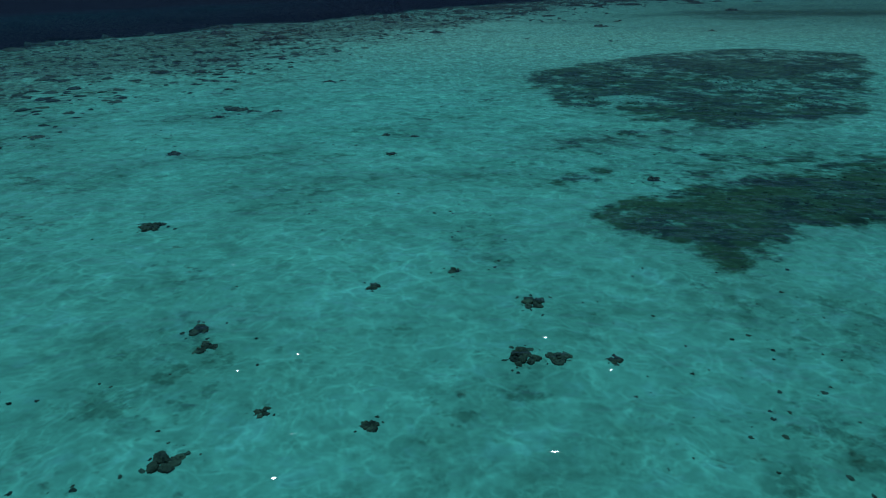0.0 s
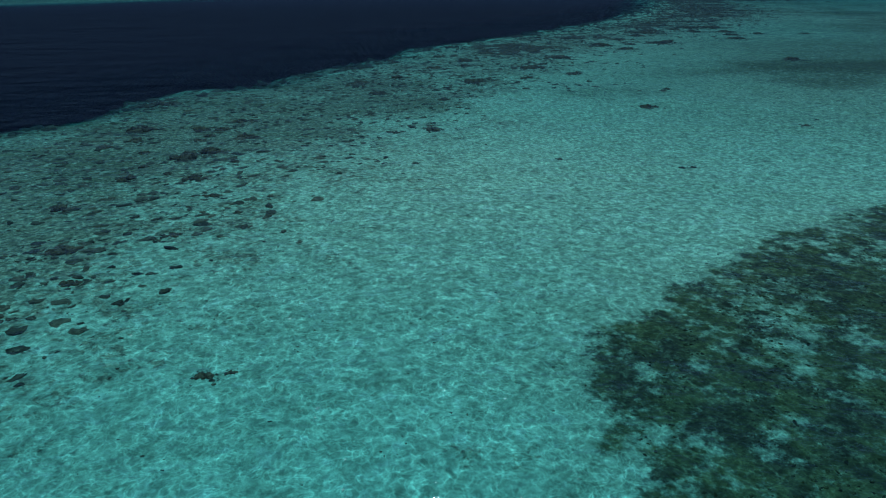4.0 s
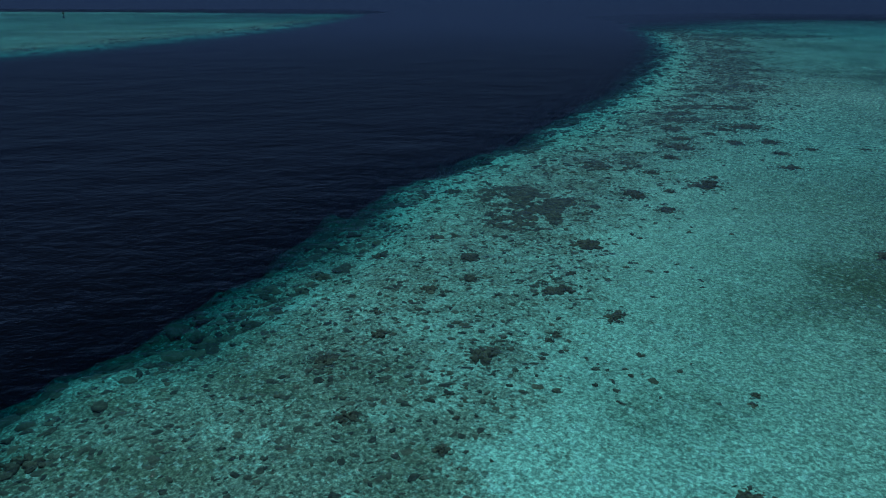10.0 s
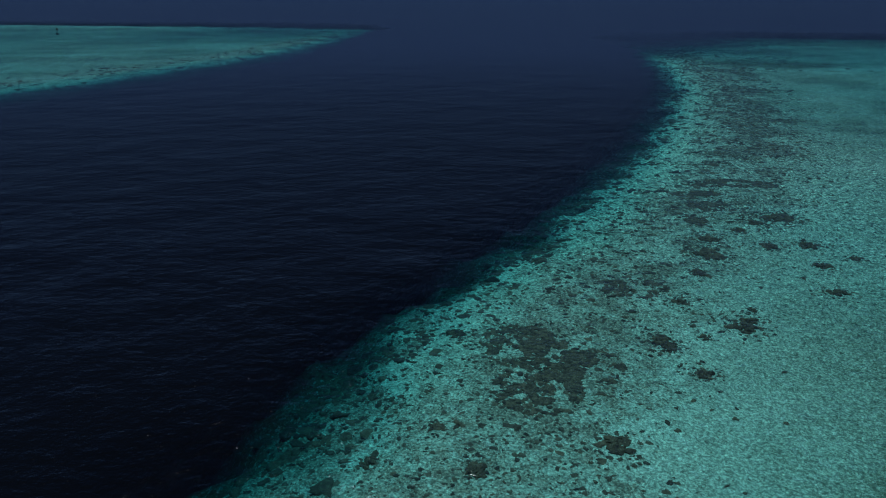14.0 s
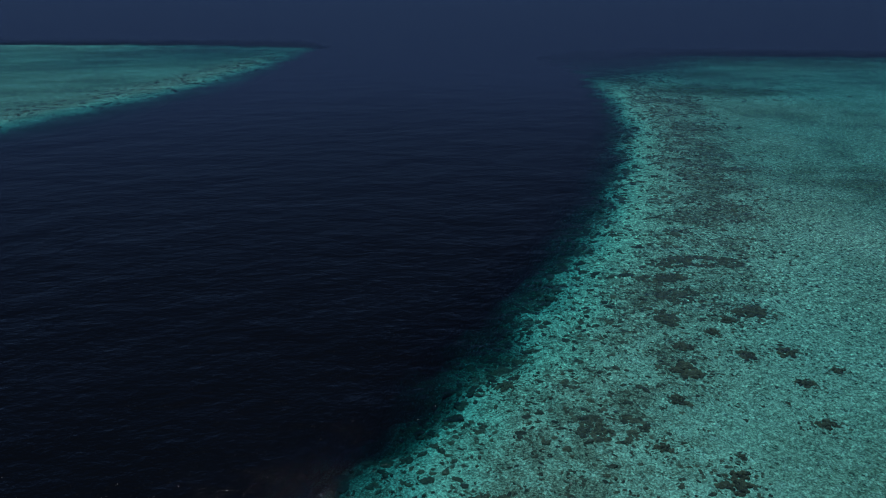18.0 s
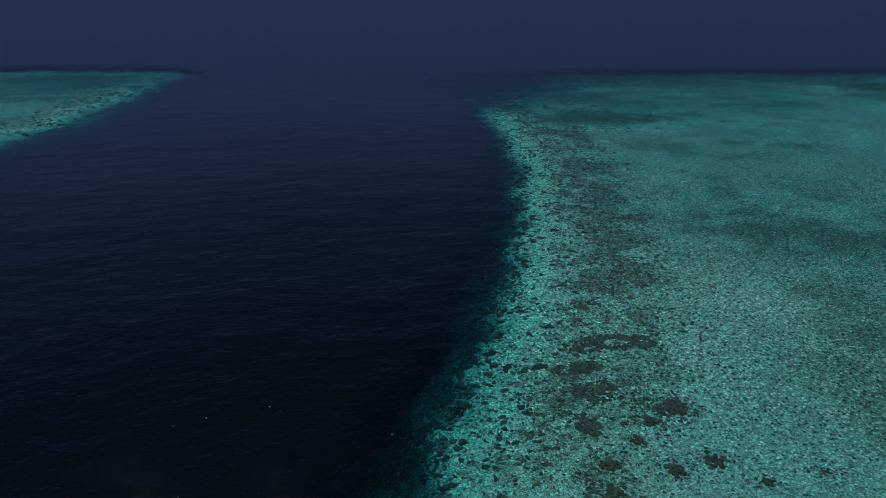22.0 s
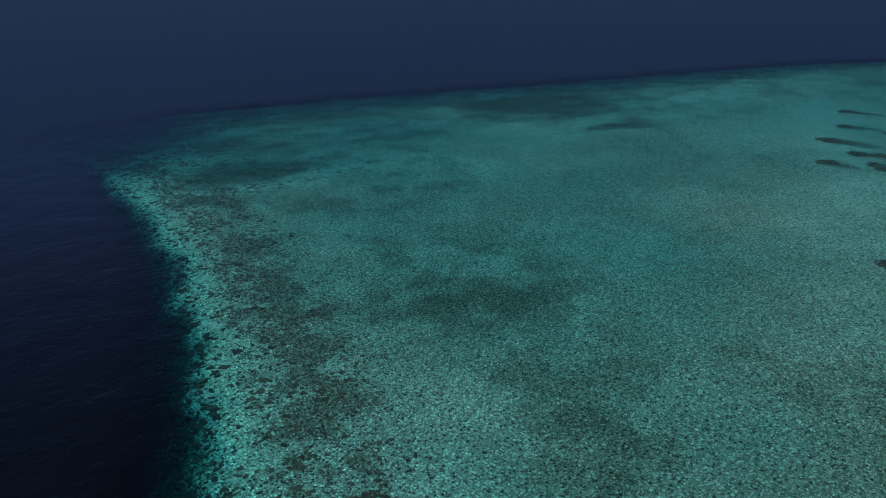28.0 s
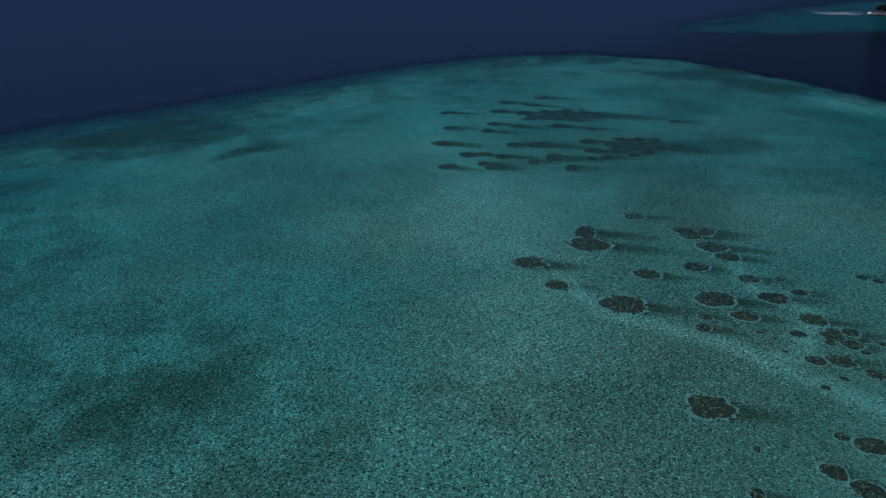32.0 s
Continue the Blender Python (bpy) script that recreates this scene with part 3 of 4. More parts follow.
THICKETS = [(9, 86.1, 7.6, 7.4), (13.7, 90.3, 8, 7.2), (8.1, 96.1, 7.2, 6.1), (23.4, 108.8, 7.8, 5.2), (51, 156.1, 12, 5.1), (44.5, 149.3, 8.5, 3.4), (56.4, 154.2, 7.9, 3.2), (9.4, 93.2, 8.5, 5.9), (14.1, 90.5, 6.1, 3.5), (-2.9, 97.3, 2.8, 4.6), (54.7, 155.9, 10.3, 3.1), (44.4, 149.1, 7, 2.6), (45.7, 142.3, 9.1, 5), (39.9, 135, 3.8, 5)]
THICKETS_ALL = THICKETS
PATCHES = [(221.7, 130.6, 10.3, 11.5), (206.8, 120.1, 7.2, 7.5), (256.1, 117, 13.9, 7.3), (243.8, 114.4, 14.4, 14.4), (279, 101.2, 8, 9.8), (222.3, 95.1, 8.2, 10), (198.3, 100.7, 12.3, 16.3), (152.1, 80.2, 10, 12.2), (267.1, 84.4, 7.2, 7.6), (263, 81.6, 9.8, 8.6), (267.4, 76.6, 8.7, 6.9), (252.6, 75.1, 10.5, 10.1), (244.3, 70.7, 7.9, 8.4), (232.5, 80.7, 8, 8.7), (227, 66, 6.7, 6.4), (209.1, 76.4, 11, 11.9), (196.4, 79.5, 4.5, 4.2), (189.5, 80.2, 5.7, 4), (200, 69.5, 7.1, 10.8), (214.4, 60.6, 8.2, 12.2), (220.1, 53.1, 4.8, 6), (221.2, 49.3, 2.2, 3.4), (229, 57.3, 4, 3.2), (193.7, 49.5, 6.2, 6.7), (197.2, 44.8, 4.6, 5), (190.2, 46.0, 5.2, 5.4), (193.4, 42.6, 3.6, 4), (197.0, 48.9, 3.4, 3.6), (189.6, 50.8, 3.2, 3), (186.8, 43.6, 2.6, 2.8), (192.6, 38.9, 2.6, 2.4)]
PATCHES_B = [(202.4, 52.5, 7.3, 7.3), (179.2, 55.6, 4.7, 5.2), (192.7, 57.6, 4.2, 4.7), (180.7, 50.2, 6.5, 10), (172.1, 51.2, 2.5, 2.7), (166.9, 55.8, 2.4, 2.6), (176.2, 44, 4.6, 6.2), (148.4, 56.2, 3.1, 4.1), (146.9, 51.2, 6.4, 8.9), (136.2, 59.7, 5.1, 6), (132.3, 55.3, 5.9, 6), (126, 73.8, 3.9, 2.8), (237.5, 33.7, 4, 3.4), (235.6, 29.7, 4, 3.8), (182.1, 61.9, 1.9, 2.4), (190.8, 66.7, 2.3, 2.6), (139.4, 72.5, 2.6, 1.5), (161.6, 97.4, 1.5, 1.5)]
PATCHES_ALL = PATCHES + PATCHES_B
FAR_PATCHES = [(382.4, 206.6, 13.5, 14.2), (475.4, 231, 11.3, 12.9), (425.7, 214.8, 10.2, 10.4), (360.2, 186.8, 10.3, 11.2), (363.9, 178.3, 8.6, 10), (334, 190, 9.7, 9.8), (343.9, 174.9, 8.2, 5.6), (338.5, 169.5, 8, 7.6), (389.8, 168.5, 10.9, 15.4), (393.5, 155, 16.4, 18.3), (423.2, 191.6, 11.3, 10), (444.9, 191.4, 11.8, 12.8), (441.6, 175.9, 11.6, 14.2), (526.5, 201.7, 12.2, 12.6), (553.7, 179.8, 15.2, 16.3), (519.2, 181.1, 11.9, 12), (488.6, 198.4, 15.2, 15.3), (486.6, 180.7, 15, 14.9), (473.6, 173.2, 23.3, 18.1), (490.2, 150.6, 37, 33.8), (448.1, 151.9, 15, 16.1), (444, 133.6, 11.3, 8.6), (404.8, 113.6, 18.1, 28.5), (403.7, 101.8, 29.8, 33.7)]
FAR_PATCHES_B = [(407.7, 130, 13.5, 16.1), (386, 126.4, 11.7, 10.5), (372.7, 118.2, 9.5, 8.6), (353.7, 151.8, 9.3, 6.9), (347.4, 133, 11.7, 4.4), (369.3, 126.2, 6.7, 4.8), (481.2, 84.9, 8.4, 9.7), (366.8, 144.4, 16.9, 7.3), (361.2, 169.2, 11.4, 7.3)]
FAR_PATCHES_ALL = FAR_PATCHES + FAR_PATCHES_B

# ---------------------------------------------------------------- sea floor and sea
XS = lines([(-4900, 0), (-1500, 400), (-500, 60), (-200, 12), (-60, 5), (-40, 2), (60, 1.0), (130, 2.0), (290, 2.6), (560, 6), (960, 12), (1800, 60), (4900, 300)])
YS = lines([(-4900, 0), (-1200, 400), (-300, 60), (-60, 12), (-34, 2), (150, 1.0), (260, 2.2), (540, 4), (720, 10), (1500, 70), (4900, 350)])
GX, GY = np.meshgrid(XS, YS)
floor_z = sea_floor(GX, GY)
weed = np.maximum(ramp(-1.1, 0.9, inside_distance(GX, GY, WEED_NORTH) + 2.4 * (fbm(GX / 2.5, GY / 2.5, 41) - .5)) * (0.80 + 0.2 * ramp(0.38, 0.6, fbm(GX / 3.5, GY / 3.5, 43))),
                  ramp(-0.9, 0.7, inside_distance(GX, GY, WEED_SOUTH) + 1.2 * (fbm(GX / 2.5, GY / 2.5, 42) - .5)) * 1.06)
for (cx, cy, w, d, k) in WEED_WISPS:
    weed = np.maximum(weed, k * np.exp(-(((GX - cx) / (0.6 * w)) ** 2 + ((GY - cy) / (0.6 * d)) ** 2)))
weed = weed * (1 - 0.5 * np.exp(-(((GX - WEED_GAP[0]) / WEED_GAP[2]) ** 2 + ((GY - WEED_GAP[1]) / WEED_GAP[3]) ** 2)))
floor_z = floor_z + 0.15 * ramp(-3, 2, np.maximum(inside_distance(GX, GY, WEED_NORTH), inside_distance(GX, GY, WEED_SOUTH)))   # the weed stands on a low bank
dark_flat = ramp(-24, 26, inside_distance(GX, GY, DARK_FLAT) + 50 * (fbm(GX / 38, GY / 30, 91) - .5))
floor_z = floor_z - 0.3 * dark_flat - 0.3 * ramp(230, 420, np.hypot(GX, GY - 60)) * ramp(10, 60, edge_inside(GX, GY)) * (GX > 0)   # flat deeper in its middle, and further off so the tint imitates blue haze


def ground(x, y):
    """Height of the laid sea floor, between its grid points."""
    i, j = np.clip(np.searchsorted(XS, x) - 1, 0, len(XS) - 2), np.clip(np.searchsorted(YS, y) - 1, 0, len(YS) - 2)
    u, v = (x - XS[i]) / (XS[i + 1] - XS[i]), (y - YS[j]) / (YS[j + 1] - YS[j])
    return (floor_z[j, i] * (1 - u) + floor_z[j, i + 1] * u) * (1 - v) + (floor_z[j + 1, i] * (1 - u) + floor_z[j + 1, i + 1] * u) * v


turf_a = np.maximum(1.7 * turf_cover(GX, GY), 0.4 * weed)
inside_a = edge_inside(GX, GY)
up = ramp(150, 215, GY)
flats = ramp(0, 1, (inside_a - 22 + 8 * up) / (34 - 12 * up)) * ramp(22, 85, GY + 0.6 * GX)
turf_a = turf_a + 0.55 * ramp(0.44, 0.66, fbm(GX / 2.4, GY / 2.0, 94)) * ramp(3, -7, GY) * (np.abs(GX) < 30)
low_band = ramp(3, 9, GY) * ramp(75, 50, GY) * ramp(0, 4, inside_a) * (1 - ramp(17, 25, inside_a))   # algae between the corals at the low end of the rim
turf_a = turf_a + low_band * (0.2 + 0.55 * ramp(0.44, 0.62, fbm(GX / 5, GY / 3.2, 103)))
turf_a = turf_a + 0.3 * np.exp(-(((GX - 52) / 20) ** 2 + ((GY - 62) / 16) ** 2)) * ramp(0.3, 0.6, fbm(GX / 11, GY / 7, 104))
turf_a = turf_a + 1.05 * np.exp(-(((GX - 122) / 34) ** 2 + ((GY - 208) / 42) ** 2)) * ramp(0.28, 0.6, fbm(GX / 14, GY / 11, 90)) + 0.14 * np.exp(-(((GX - 190) / 45) ** 2 + ((GY - 165) / 35) ** 2)) + dark_flat * (0.32 + 0.18 * ramp(0.3, 0.7, fbm(GX / 26, GY / 17, 92)) + 0.12 * ramp(0.38, 0.68, fbm(GX / 9, GY / 6, 93)))
for poly, much, soft in STANDS:
    turf_a = np.maximum(turf_a, (0.5 + much) * ramp(-1.7 * soft, 1.7 * soft, inside_distance(GX, GY, poly) + 2.2 * soft * (fbm(GX / 9, GY / 7, 96) - .5)) * (0.7 + 0.3 * ramp(0.35, 0.6, fbm(GX / 5, GY / 4, 97))))
turf_a = np.maximum(turf_a, flats * (0.36 + 0.26 * ramp(140, 90, GY) - 0.2 * ramp(260, 340, GY) + 0.30 * ramp(0.3, 0.7, fbm(GX / 60, GY / 40, 44))) - 0.25 * np.exp(-(((GY - 0.45 * GX - 35) / 18) ** 2)) * ramp(180, 300, GX))
for (x, y, w, d) in PATCHES_ALL + FAR_PATCHES_ALL:   # algae drifts that trail down-current from the coral patches
    if w > 3.5:
        q = np.clip((y - GY) / (2.7 * w), 0, 1)
        drift = (1 - q ** 1.4) * (GY < y + 0.2 * w) * np.exp(-(((GX - x) / (0.40 * w * (1 - 0.25 * q))) ** 2))
        turf_a = np.maximum(turf_a, 2.3 * drift)
def path_distance(path):
    return np.minimum.reduce([np.abs(inside_distance(GX, GY, [a, b, (b[0] + 0.1, b[1] + 0.1)])) for a, b in zip(path, path[1:])])


for path in SAND_STREAMS:
    turf_a = turf_a * (1 - 0.8 * np.exp(-((path_distance(path) / 3.5) ** 2)))
turf_a = np.maximum(turf_a, 1.0 * np.exp(-((path_distance(SCAR) / 3) ** 2)))
turf_a = turf_a + ramp(-50, -90, GX) * ramp(14, 60, inside_a) * (0.05 + 0.35 * ramp(0.38, 0.62, fbm(GX / 70, GY / 16, 47)))
far_flat = ramp(240, 320, GY + 0.1 * GX) * ramp(8, 30, inside_a) * (1 - ramp(110, 200, inside_a)) * (GX > 60)
turf_a = turf_a + 0.16 * ramp(250, 340, GX) * ramp(20, 60, inside_a) * (ramp(0.42, 0.62, fbm(GX / 16, GY / 26, 102)) - 0.35)
turf_a = turf_a + 0.4 * far_flat * ramp(0.48, 0.64, fbm(GX / 13, GY / 10, 95))
rubble_a = np.clip(coral_chance(GX, GY) * (1.3 + 0.4 * ramp(70, 40, GY)), 0, 1.3)
rubble_a = np.maximum(rubble_a, (0.84 - 0.36 * ramp(140, 190, GY)) * ramp(2, 5, inside_a) * (1 - ramp(22, 40, inside_a)) * (0.55 + 0.45 * ramp(0.35, 0.55, fbm(GX / 6, GY / 5, 98))) * (GX > -60))
rubble_a = np.maximum(rubble_a, 1.7 * ramp(430, 330, GY) * ramp(2.5, -2.5, inside_a) * ramp(-22, -14, inside_a) * (0.6 + 0.4 * ramp(0.32, 0.5, fbm(GX / 4, GY / 4, 48))))
rubble_a = np.maximum(rubble_a, ramp(-50, -90, GX) * ramp(3, 12, inside_a) * (0.45 + 0.5 * ramp(0.36, 0.6, fbm(GX / 24, GY / 9, 101))))   # streaks of rubble on the reef across the channel
rubble_a = np.maximum(rubble_a, 0.95 * np.exp(-(((inside_a - 1) / 3) ** 2)) * ramp(130, 90, GY) * (0.7 + 0.3 * ramp(0.4, 0.55, fbm(GX / 3, GY / 3, 105))))   # broken coral up to the lip
outer = ramp(360, 420, GY + 0.22 * np.maximum(GX - 100, 0)) * ramp(100, 160, GX)
far_rim = ramp(480, 640, GX) * ramp(320, 240, GY) * (1 - ramp(60, 160, inside_a)) * (0.35 + 0.65 * ramp(0.35, 0.6, fbm(GX / 60, GY / 35, 46)))
turf_a = np.maximum(turf_a, 1.9 * far_rim) * (1 - 0.95 * np.exp(-(((GX - 575) / 30) ** 2 + ((GY + 35) / 28) ** 2)))
rubble_a = np.maximum(rubble_a, 1.1 * outer * ramp(0, 8, inside_a) * (1 - ramp(50, 140, inside_a)) * (0.6 + 0.5 * ramp(0.35, 0.6, fbm(GX / 22, GY / 14, 45))))
turf_a = np.maximum(turf_a, 1.35 * ramp(430, 330, GY) * ramp(-60, -40, GX) * ramp(0.5, -3, inside_a) * (0.3 + 0.7 * ramp(0.38, 0.56, fbm(GX / 3.5, GY / 3.5, 99))))   # algae on the wall of the reef
rubble_a = rubble_a + 0.25 * ramp(70, 40, GY) * ramp(26, 18, inside_a) * ramp(-2, 3, inside_a)
bare_a = 0.9 * np.exp(-(((inside_a - 6) / 6) ** 2)) * ramp(60, 120, GY)   # clean sand along the rim
# place mask that sets contrast and base tone of the painted light net
net_zone_a = ramp(-40, 130, GY + 0.4 * GX)
rim_shade_a = np.minimum.reduce([ground(GX + dx, GY + dy) for dx, dy in ((2.4, 0), (-2.4, 0), (0, 2.8), (0, -2.8), (-1.8, 2.0), (1.8, -2.0))])
rim_shade_a = 0.6 * np.clip(floor_z - rim_shade_a, 0, 8) * ramp(12, 2, inside_a)   # darkening of the drop-off painted into the tint beside the rim
tint_depth_a = rim_shade_a + 0.25 * ramp(10, -8, GY) * ramp(5, 40, inside_a)   # depth added near the weed beds, only to deepen the water colour
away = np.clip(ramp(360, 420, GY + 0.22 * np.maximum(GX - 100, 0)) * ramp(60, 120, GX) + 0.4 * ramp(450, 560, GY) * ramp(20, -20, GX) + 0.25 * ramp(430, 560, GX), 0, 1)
tint_depth_a = tint_depth_a + 1.5 * away * ramp(24, 0, inside_a)   # soft blue fade painted into the tint along the far rims
# mask for the painted haze, rising with distance
haze_a = ramp(150, 430, GY + 0.2 * np.abs(GX))
seabed = tagged(sheet("seabed", XS, YS, floor_z, SAND, turf=turf_a, rubble=rubble_a, weed=weed, bare=bare_a, fleck_share=0.42 * ramp(-15, 35, GY + 0.2 * GX) + 0.58 * ramp(80, 190, GY + 0.6 * GX)),
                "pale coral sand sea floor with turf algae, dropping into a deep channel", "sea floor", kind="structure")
water = tagged(sheet("water", XS, YS, 0 * GX, WATER, depth=np.clip(-floor_z + tint_depth_a, 0.1, 60), chop=net_zone_a, open=haze_a),
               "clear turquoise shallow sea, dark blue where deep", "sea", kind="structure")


# ---------------------------------------------------------------- coral
def dome(seed, rings=5, around=12, rough=0.35):
    """A lumpy dome of unit radius and unit height, sunk a little at its foot."""
    verts, faces = [], []
    for i in range(rings):
        a = i / (rings - 0.3) * math.pi / 2
        for j in range(around):
            b = 2 * math.pi * j / around
            x, y, z = math.cos(a) * math.cos(b), math.cos(a) * math.sin(b), math.sin(a)
            k = 1 + rough * (noise.noise(Vector((x * 1.7 + seed * 9.1, y * 1.7, z * 1.7 + seed))) + 0.55 * noise.noise(Vector((x * 4 + seed, y * 4, z * 4))))
            verts.append((x * k, y * k, z * k - 0.12))
    verts.append((0, 0, 0.9 + 0.2 * noise.noise(Vector((seed, 2.2, 0)))))
    for i in range(rings - 1):
        for j in range(around):
            k = (j + 1) % around
            faces.append((i * around + j, i * around + k, (i + 1) * around + k, (i + 1) * around + j))
    top = len(verts) - 1
    faces += [((rings - 1) * around + j, (rings - 1) * around + (j + 1) % around, top) for j in range(around)]
    return verts, faces


HEAD_MESHES = [mesh_of("coral_head", *dome(k, 6, 14, 0.5), CORAL) for k in range(8)]
SMALL = [tuple(np.array(q) for q in dome(40 + k, 3, 8, 0.85)[:1]) + (dome(40 + k, 3, 8, 0.85)[1],) for k in range(6)]


def floor_at(x, y):
    return float(ground(np.array([float(x)]), np.array([float(y)]))[0])


def coral_field(name, xs, ys, radius, height, material, label, category):
    """One joined scatter of small lumps."""
    zs = ground(xs, ys)
    verts, faces, base = [], [], 0
    turn = rng.uniform(0, 2 * np.pi, len(xs))
    kind = rng.integers(0, len(SMALL), len(xs))
    flat = rng.uniform(0.4, 1.0, len(xs))
    for k, (shape, quads) in enumerate(SMALL):
        pick = np.flatnonzero(kind == k)
        if not len(pick):
            continue
        c, s = np.cos(turn[pick])[:, None], np.sin(turn[pick])[:, None]
        x = shape[None, :, 0] * radius[pick][:, None]
        y = shape[None, :, 1] * (radius * flat)[pick][:, None]
        z = shape[None, :, 2] * height[pick][:, None]
        v = np.stack([xs[pick][:, None] + c * x - s * y, ys[pick][:, None] + s * x + c * y, zs[pick][:, None] + z], -1)
        verts.append(v.reshape(-1, 3))
        q = len(shape)
        for n in range(len(pick)):
            o = base + n * q
            faces += [tuple(o + i for i in f) for f in quads]
        base += len(pick) * q
    return tagged(new(name, mesh_of(name, np.concatenate(verts).tolist(), faces, material)), label, category, kind="stuff")


def scatter(count, box, chance):
    x0, x1, y0, y1 = box
    x, y = rng.uniform(x0, x1, count), rng.uniform(y0, y1, count)
    keep = rng.uniform(0, 1, count) < chance(x, y)
    return x[keep], y[keep]


def field(name, count, box, chance, size, label, material=None, tall=0.2):
    x, y = scatter(count, box, chance)
    r = size[0] + (size[1] - size[0]) * rng.uniform(0, 1, len(x)) ** 2.2
    return coral_field(name, x, y, r, r * rng.uniform(0.6 * tall, 1.4 * tall, len(x)), material or CORAL_FIELD, label, "coral")


def rim_chance(x, y):
    s = edge_inside(x, y)
    knots = ramp(0.40, 0.52, fbm(x / 4, y / 4, 81))
    return knots * (0.95 * np.exp(-(((s + 1.0) / 3.4) ** 2)) + 0.3 * ramp(70, 110, y) * ramp(0, 4, s) * (1 - ramp(14, 24, s)))


NEAR_LABEL = "scattered grey-brown corals and rubble along the reef rim"
field("coral_rubble", 70000, (-50, 60, -34, 110), lambda x, y: 0.9 * coral_chance(x, y), (0.06, 0.34), NEAR_LABEL)
field("coral_rubble", 60000, (-15, 130, 110, 260), lambda x, y: 0.9 * coral_chance(x, y), (0.10, 0.46), NEAR_LABEL)
field("coral_rubble", 26000, (40, 240, 260, 530), lambda x, y: 0.6 * coral_chance(x, y), (0.3, 1.1), NEAR_LABEL)
field("coral_rubble", 20000, (130, 640, 320, 530), lambda x, y: 0.6 * ramp(4, 14, edge_inside(x, y)) * (1 - ramp(40, 130, edge_inside(x, y))) * ramp(.42, .6, fbm(x / 25, y / 25, 51)),
      (0.35, 1.3), "coral thickets along the outer reef rim")
field("coral_rubble", 14000, (-260, -30, 230, 640), lambda x, y: 0.5 * ramp(-3, 3, edge_inside(x, y)) * (1 - ramp(20, 40, edge_inside(x, y))) * ramp(.42, .6, fbm(x / 12, y / 12, 52)),
      (0.4, 1.5), "dark corals on the rim of the reef across the channel")
field("rim_corals", 30000, (-50, 60, -34, 150), rim_chance, (0.2, 0.75), "dark coral growth on the lip of the drop-off", RIM_CORAL)
field("rim_corals", 26000, (10, 130, 150, 420), rim_chance, (0.3, 1.2), "dark coral growth on the lip of the drop-off", RIM_CORAL)
field("rim_corals", 5200, (-45, 60, 0, 150), lambda x, y: 0.9 * np.exp(-(((edge_inside(x, y) + 1.2) / 2.6) ** 2)) * ramp(0.40, 0.54, fbm(x / 6, y / 6, 82)), (0.5, 1.3), "dark coral growth on the lip of the drop-off", RIM_CORAL, 0.3)
field("rim_corals", 5200, (10, 110, 150, 330), lambda x, y: 0.9 * np.exp(-(((edge_inside(x, y) + 1.2) / 2.6) ** 2)) * ramp(0.40, 0.54, fbm(x / 6, y / 6, 82)), (0.5, 1.5), "dark coral growth on the lip of the drop-off", RIM_CORAL, 0.3)

field("rim_corals", 3000, (-45, 20, 0, 70), lambda x, y: np.exp(-(((edge_inside(x, y) - 0.5) / 2.4) ** 2)) * ramp(0.42, 0.52, fbm(x / 4, y / 4, 86)), (0.35, 0.9), "dark coral growth on the lip of the drop-off", RIM_CORAL, 0.4)


def dot_chance(x, y):
    s = edge_inside(x, y)
    return ramp(-1, 2, s) * (1 - ramp(22, 42, s)) * (0.1 + 0.9 * ramp(0.46, 0.60, fbm(x / 6, y / 6, 83)))


field("small_corals", 9000, (-20, 80, 50, 170), dot_chance, (0.10, 0.42), "small dark corals dotted over bright sand", RIM_CORAL, 0.25)
field("small_corals", 16000, (20, 130, 170, 420), dot_chance, (0.18, 0.75), "small dark corals dotted over bright sand", RIM_CORAL, 0.25)
field("small_corals", 15000, (-280, -30, 220, 560), dot_chance, (0.4, 1.4), "small dark corals dotted over bright sand", RIM_CORAL, 0.25)
# pale lumps added to stand in for small white wavelets on the rim
field("pale_wavelets", 5000, (-260, -30, 230, 640), lambda x, y: 0.5 * ramp(1, 5, edge_inside(x, y)) * (1 - ramp(10, 22, edge_inside(x, y))) * ramp(.45, .6, fbm(x / 9, y / 5, 84)),
      (0.3, 1.0), "pale lumps in place of small breaking wavelets on the reef across the channel", HALO)
field("sand_rubble", 9000, (-14, 14, -31, 12), lambda x, y: 0.35 * ramp(0.48, 0.66, fbm(x / 2.2, y / 2.2, 85)), (0.012, 0.05), "small bits of broken coral strewn on the sand", CORAL_FIELD, 0.3)
field("inner_corals", 16000, (30, 170, 140, 440), lambda x, y: 0.8 * np.exp(-(((edge_inside(x, y) - 27) / 10) ** 2)) * ramp(130, 190, y) * ramp(0.44, 0.60, fbm(x / 9, y / 9, 35)), (0.2, 0.8), "dark coral clumps behind the reef rim", RIM_CORAL, 0.25)
field("loose_corals", 5200, (-34, 80, -34, 150), lambda x, y: 0.06 * ramp(8, 25, y) * ramp(16, 24, edge_inside(x, y)) * (1 - ramp(60, 90, edge_inside(x, y))), (0.06, 0.3), "small dark corals lying about the sand")


def weed_chance(x, y):
    inside = np.maximum(inside_distance(x, y, WEED_NORTH), inside_distance(x, y, WEED_SOUTH))
    edge = ramp(0.6, 2.2, inside + 2.0 * (fbm(x / 2, y / 2, 61) - .5))
    gap = np.exp(-(((x - WEED_GAP[0]) / WEED_GAP[2]) ** 2 + ((y - WEED_GAP[1]) / WEED_GAP[3]) ** 2))
    return edge * (1 - gap) * ramp(0.42, 0.58, fbm(x / 1.8, y / 3.0, 62))


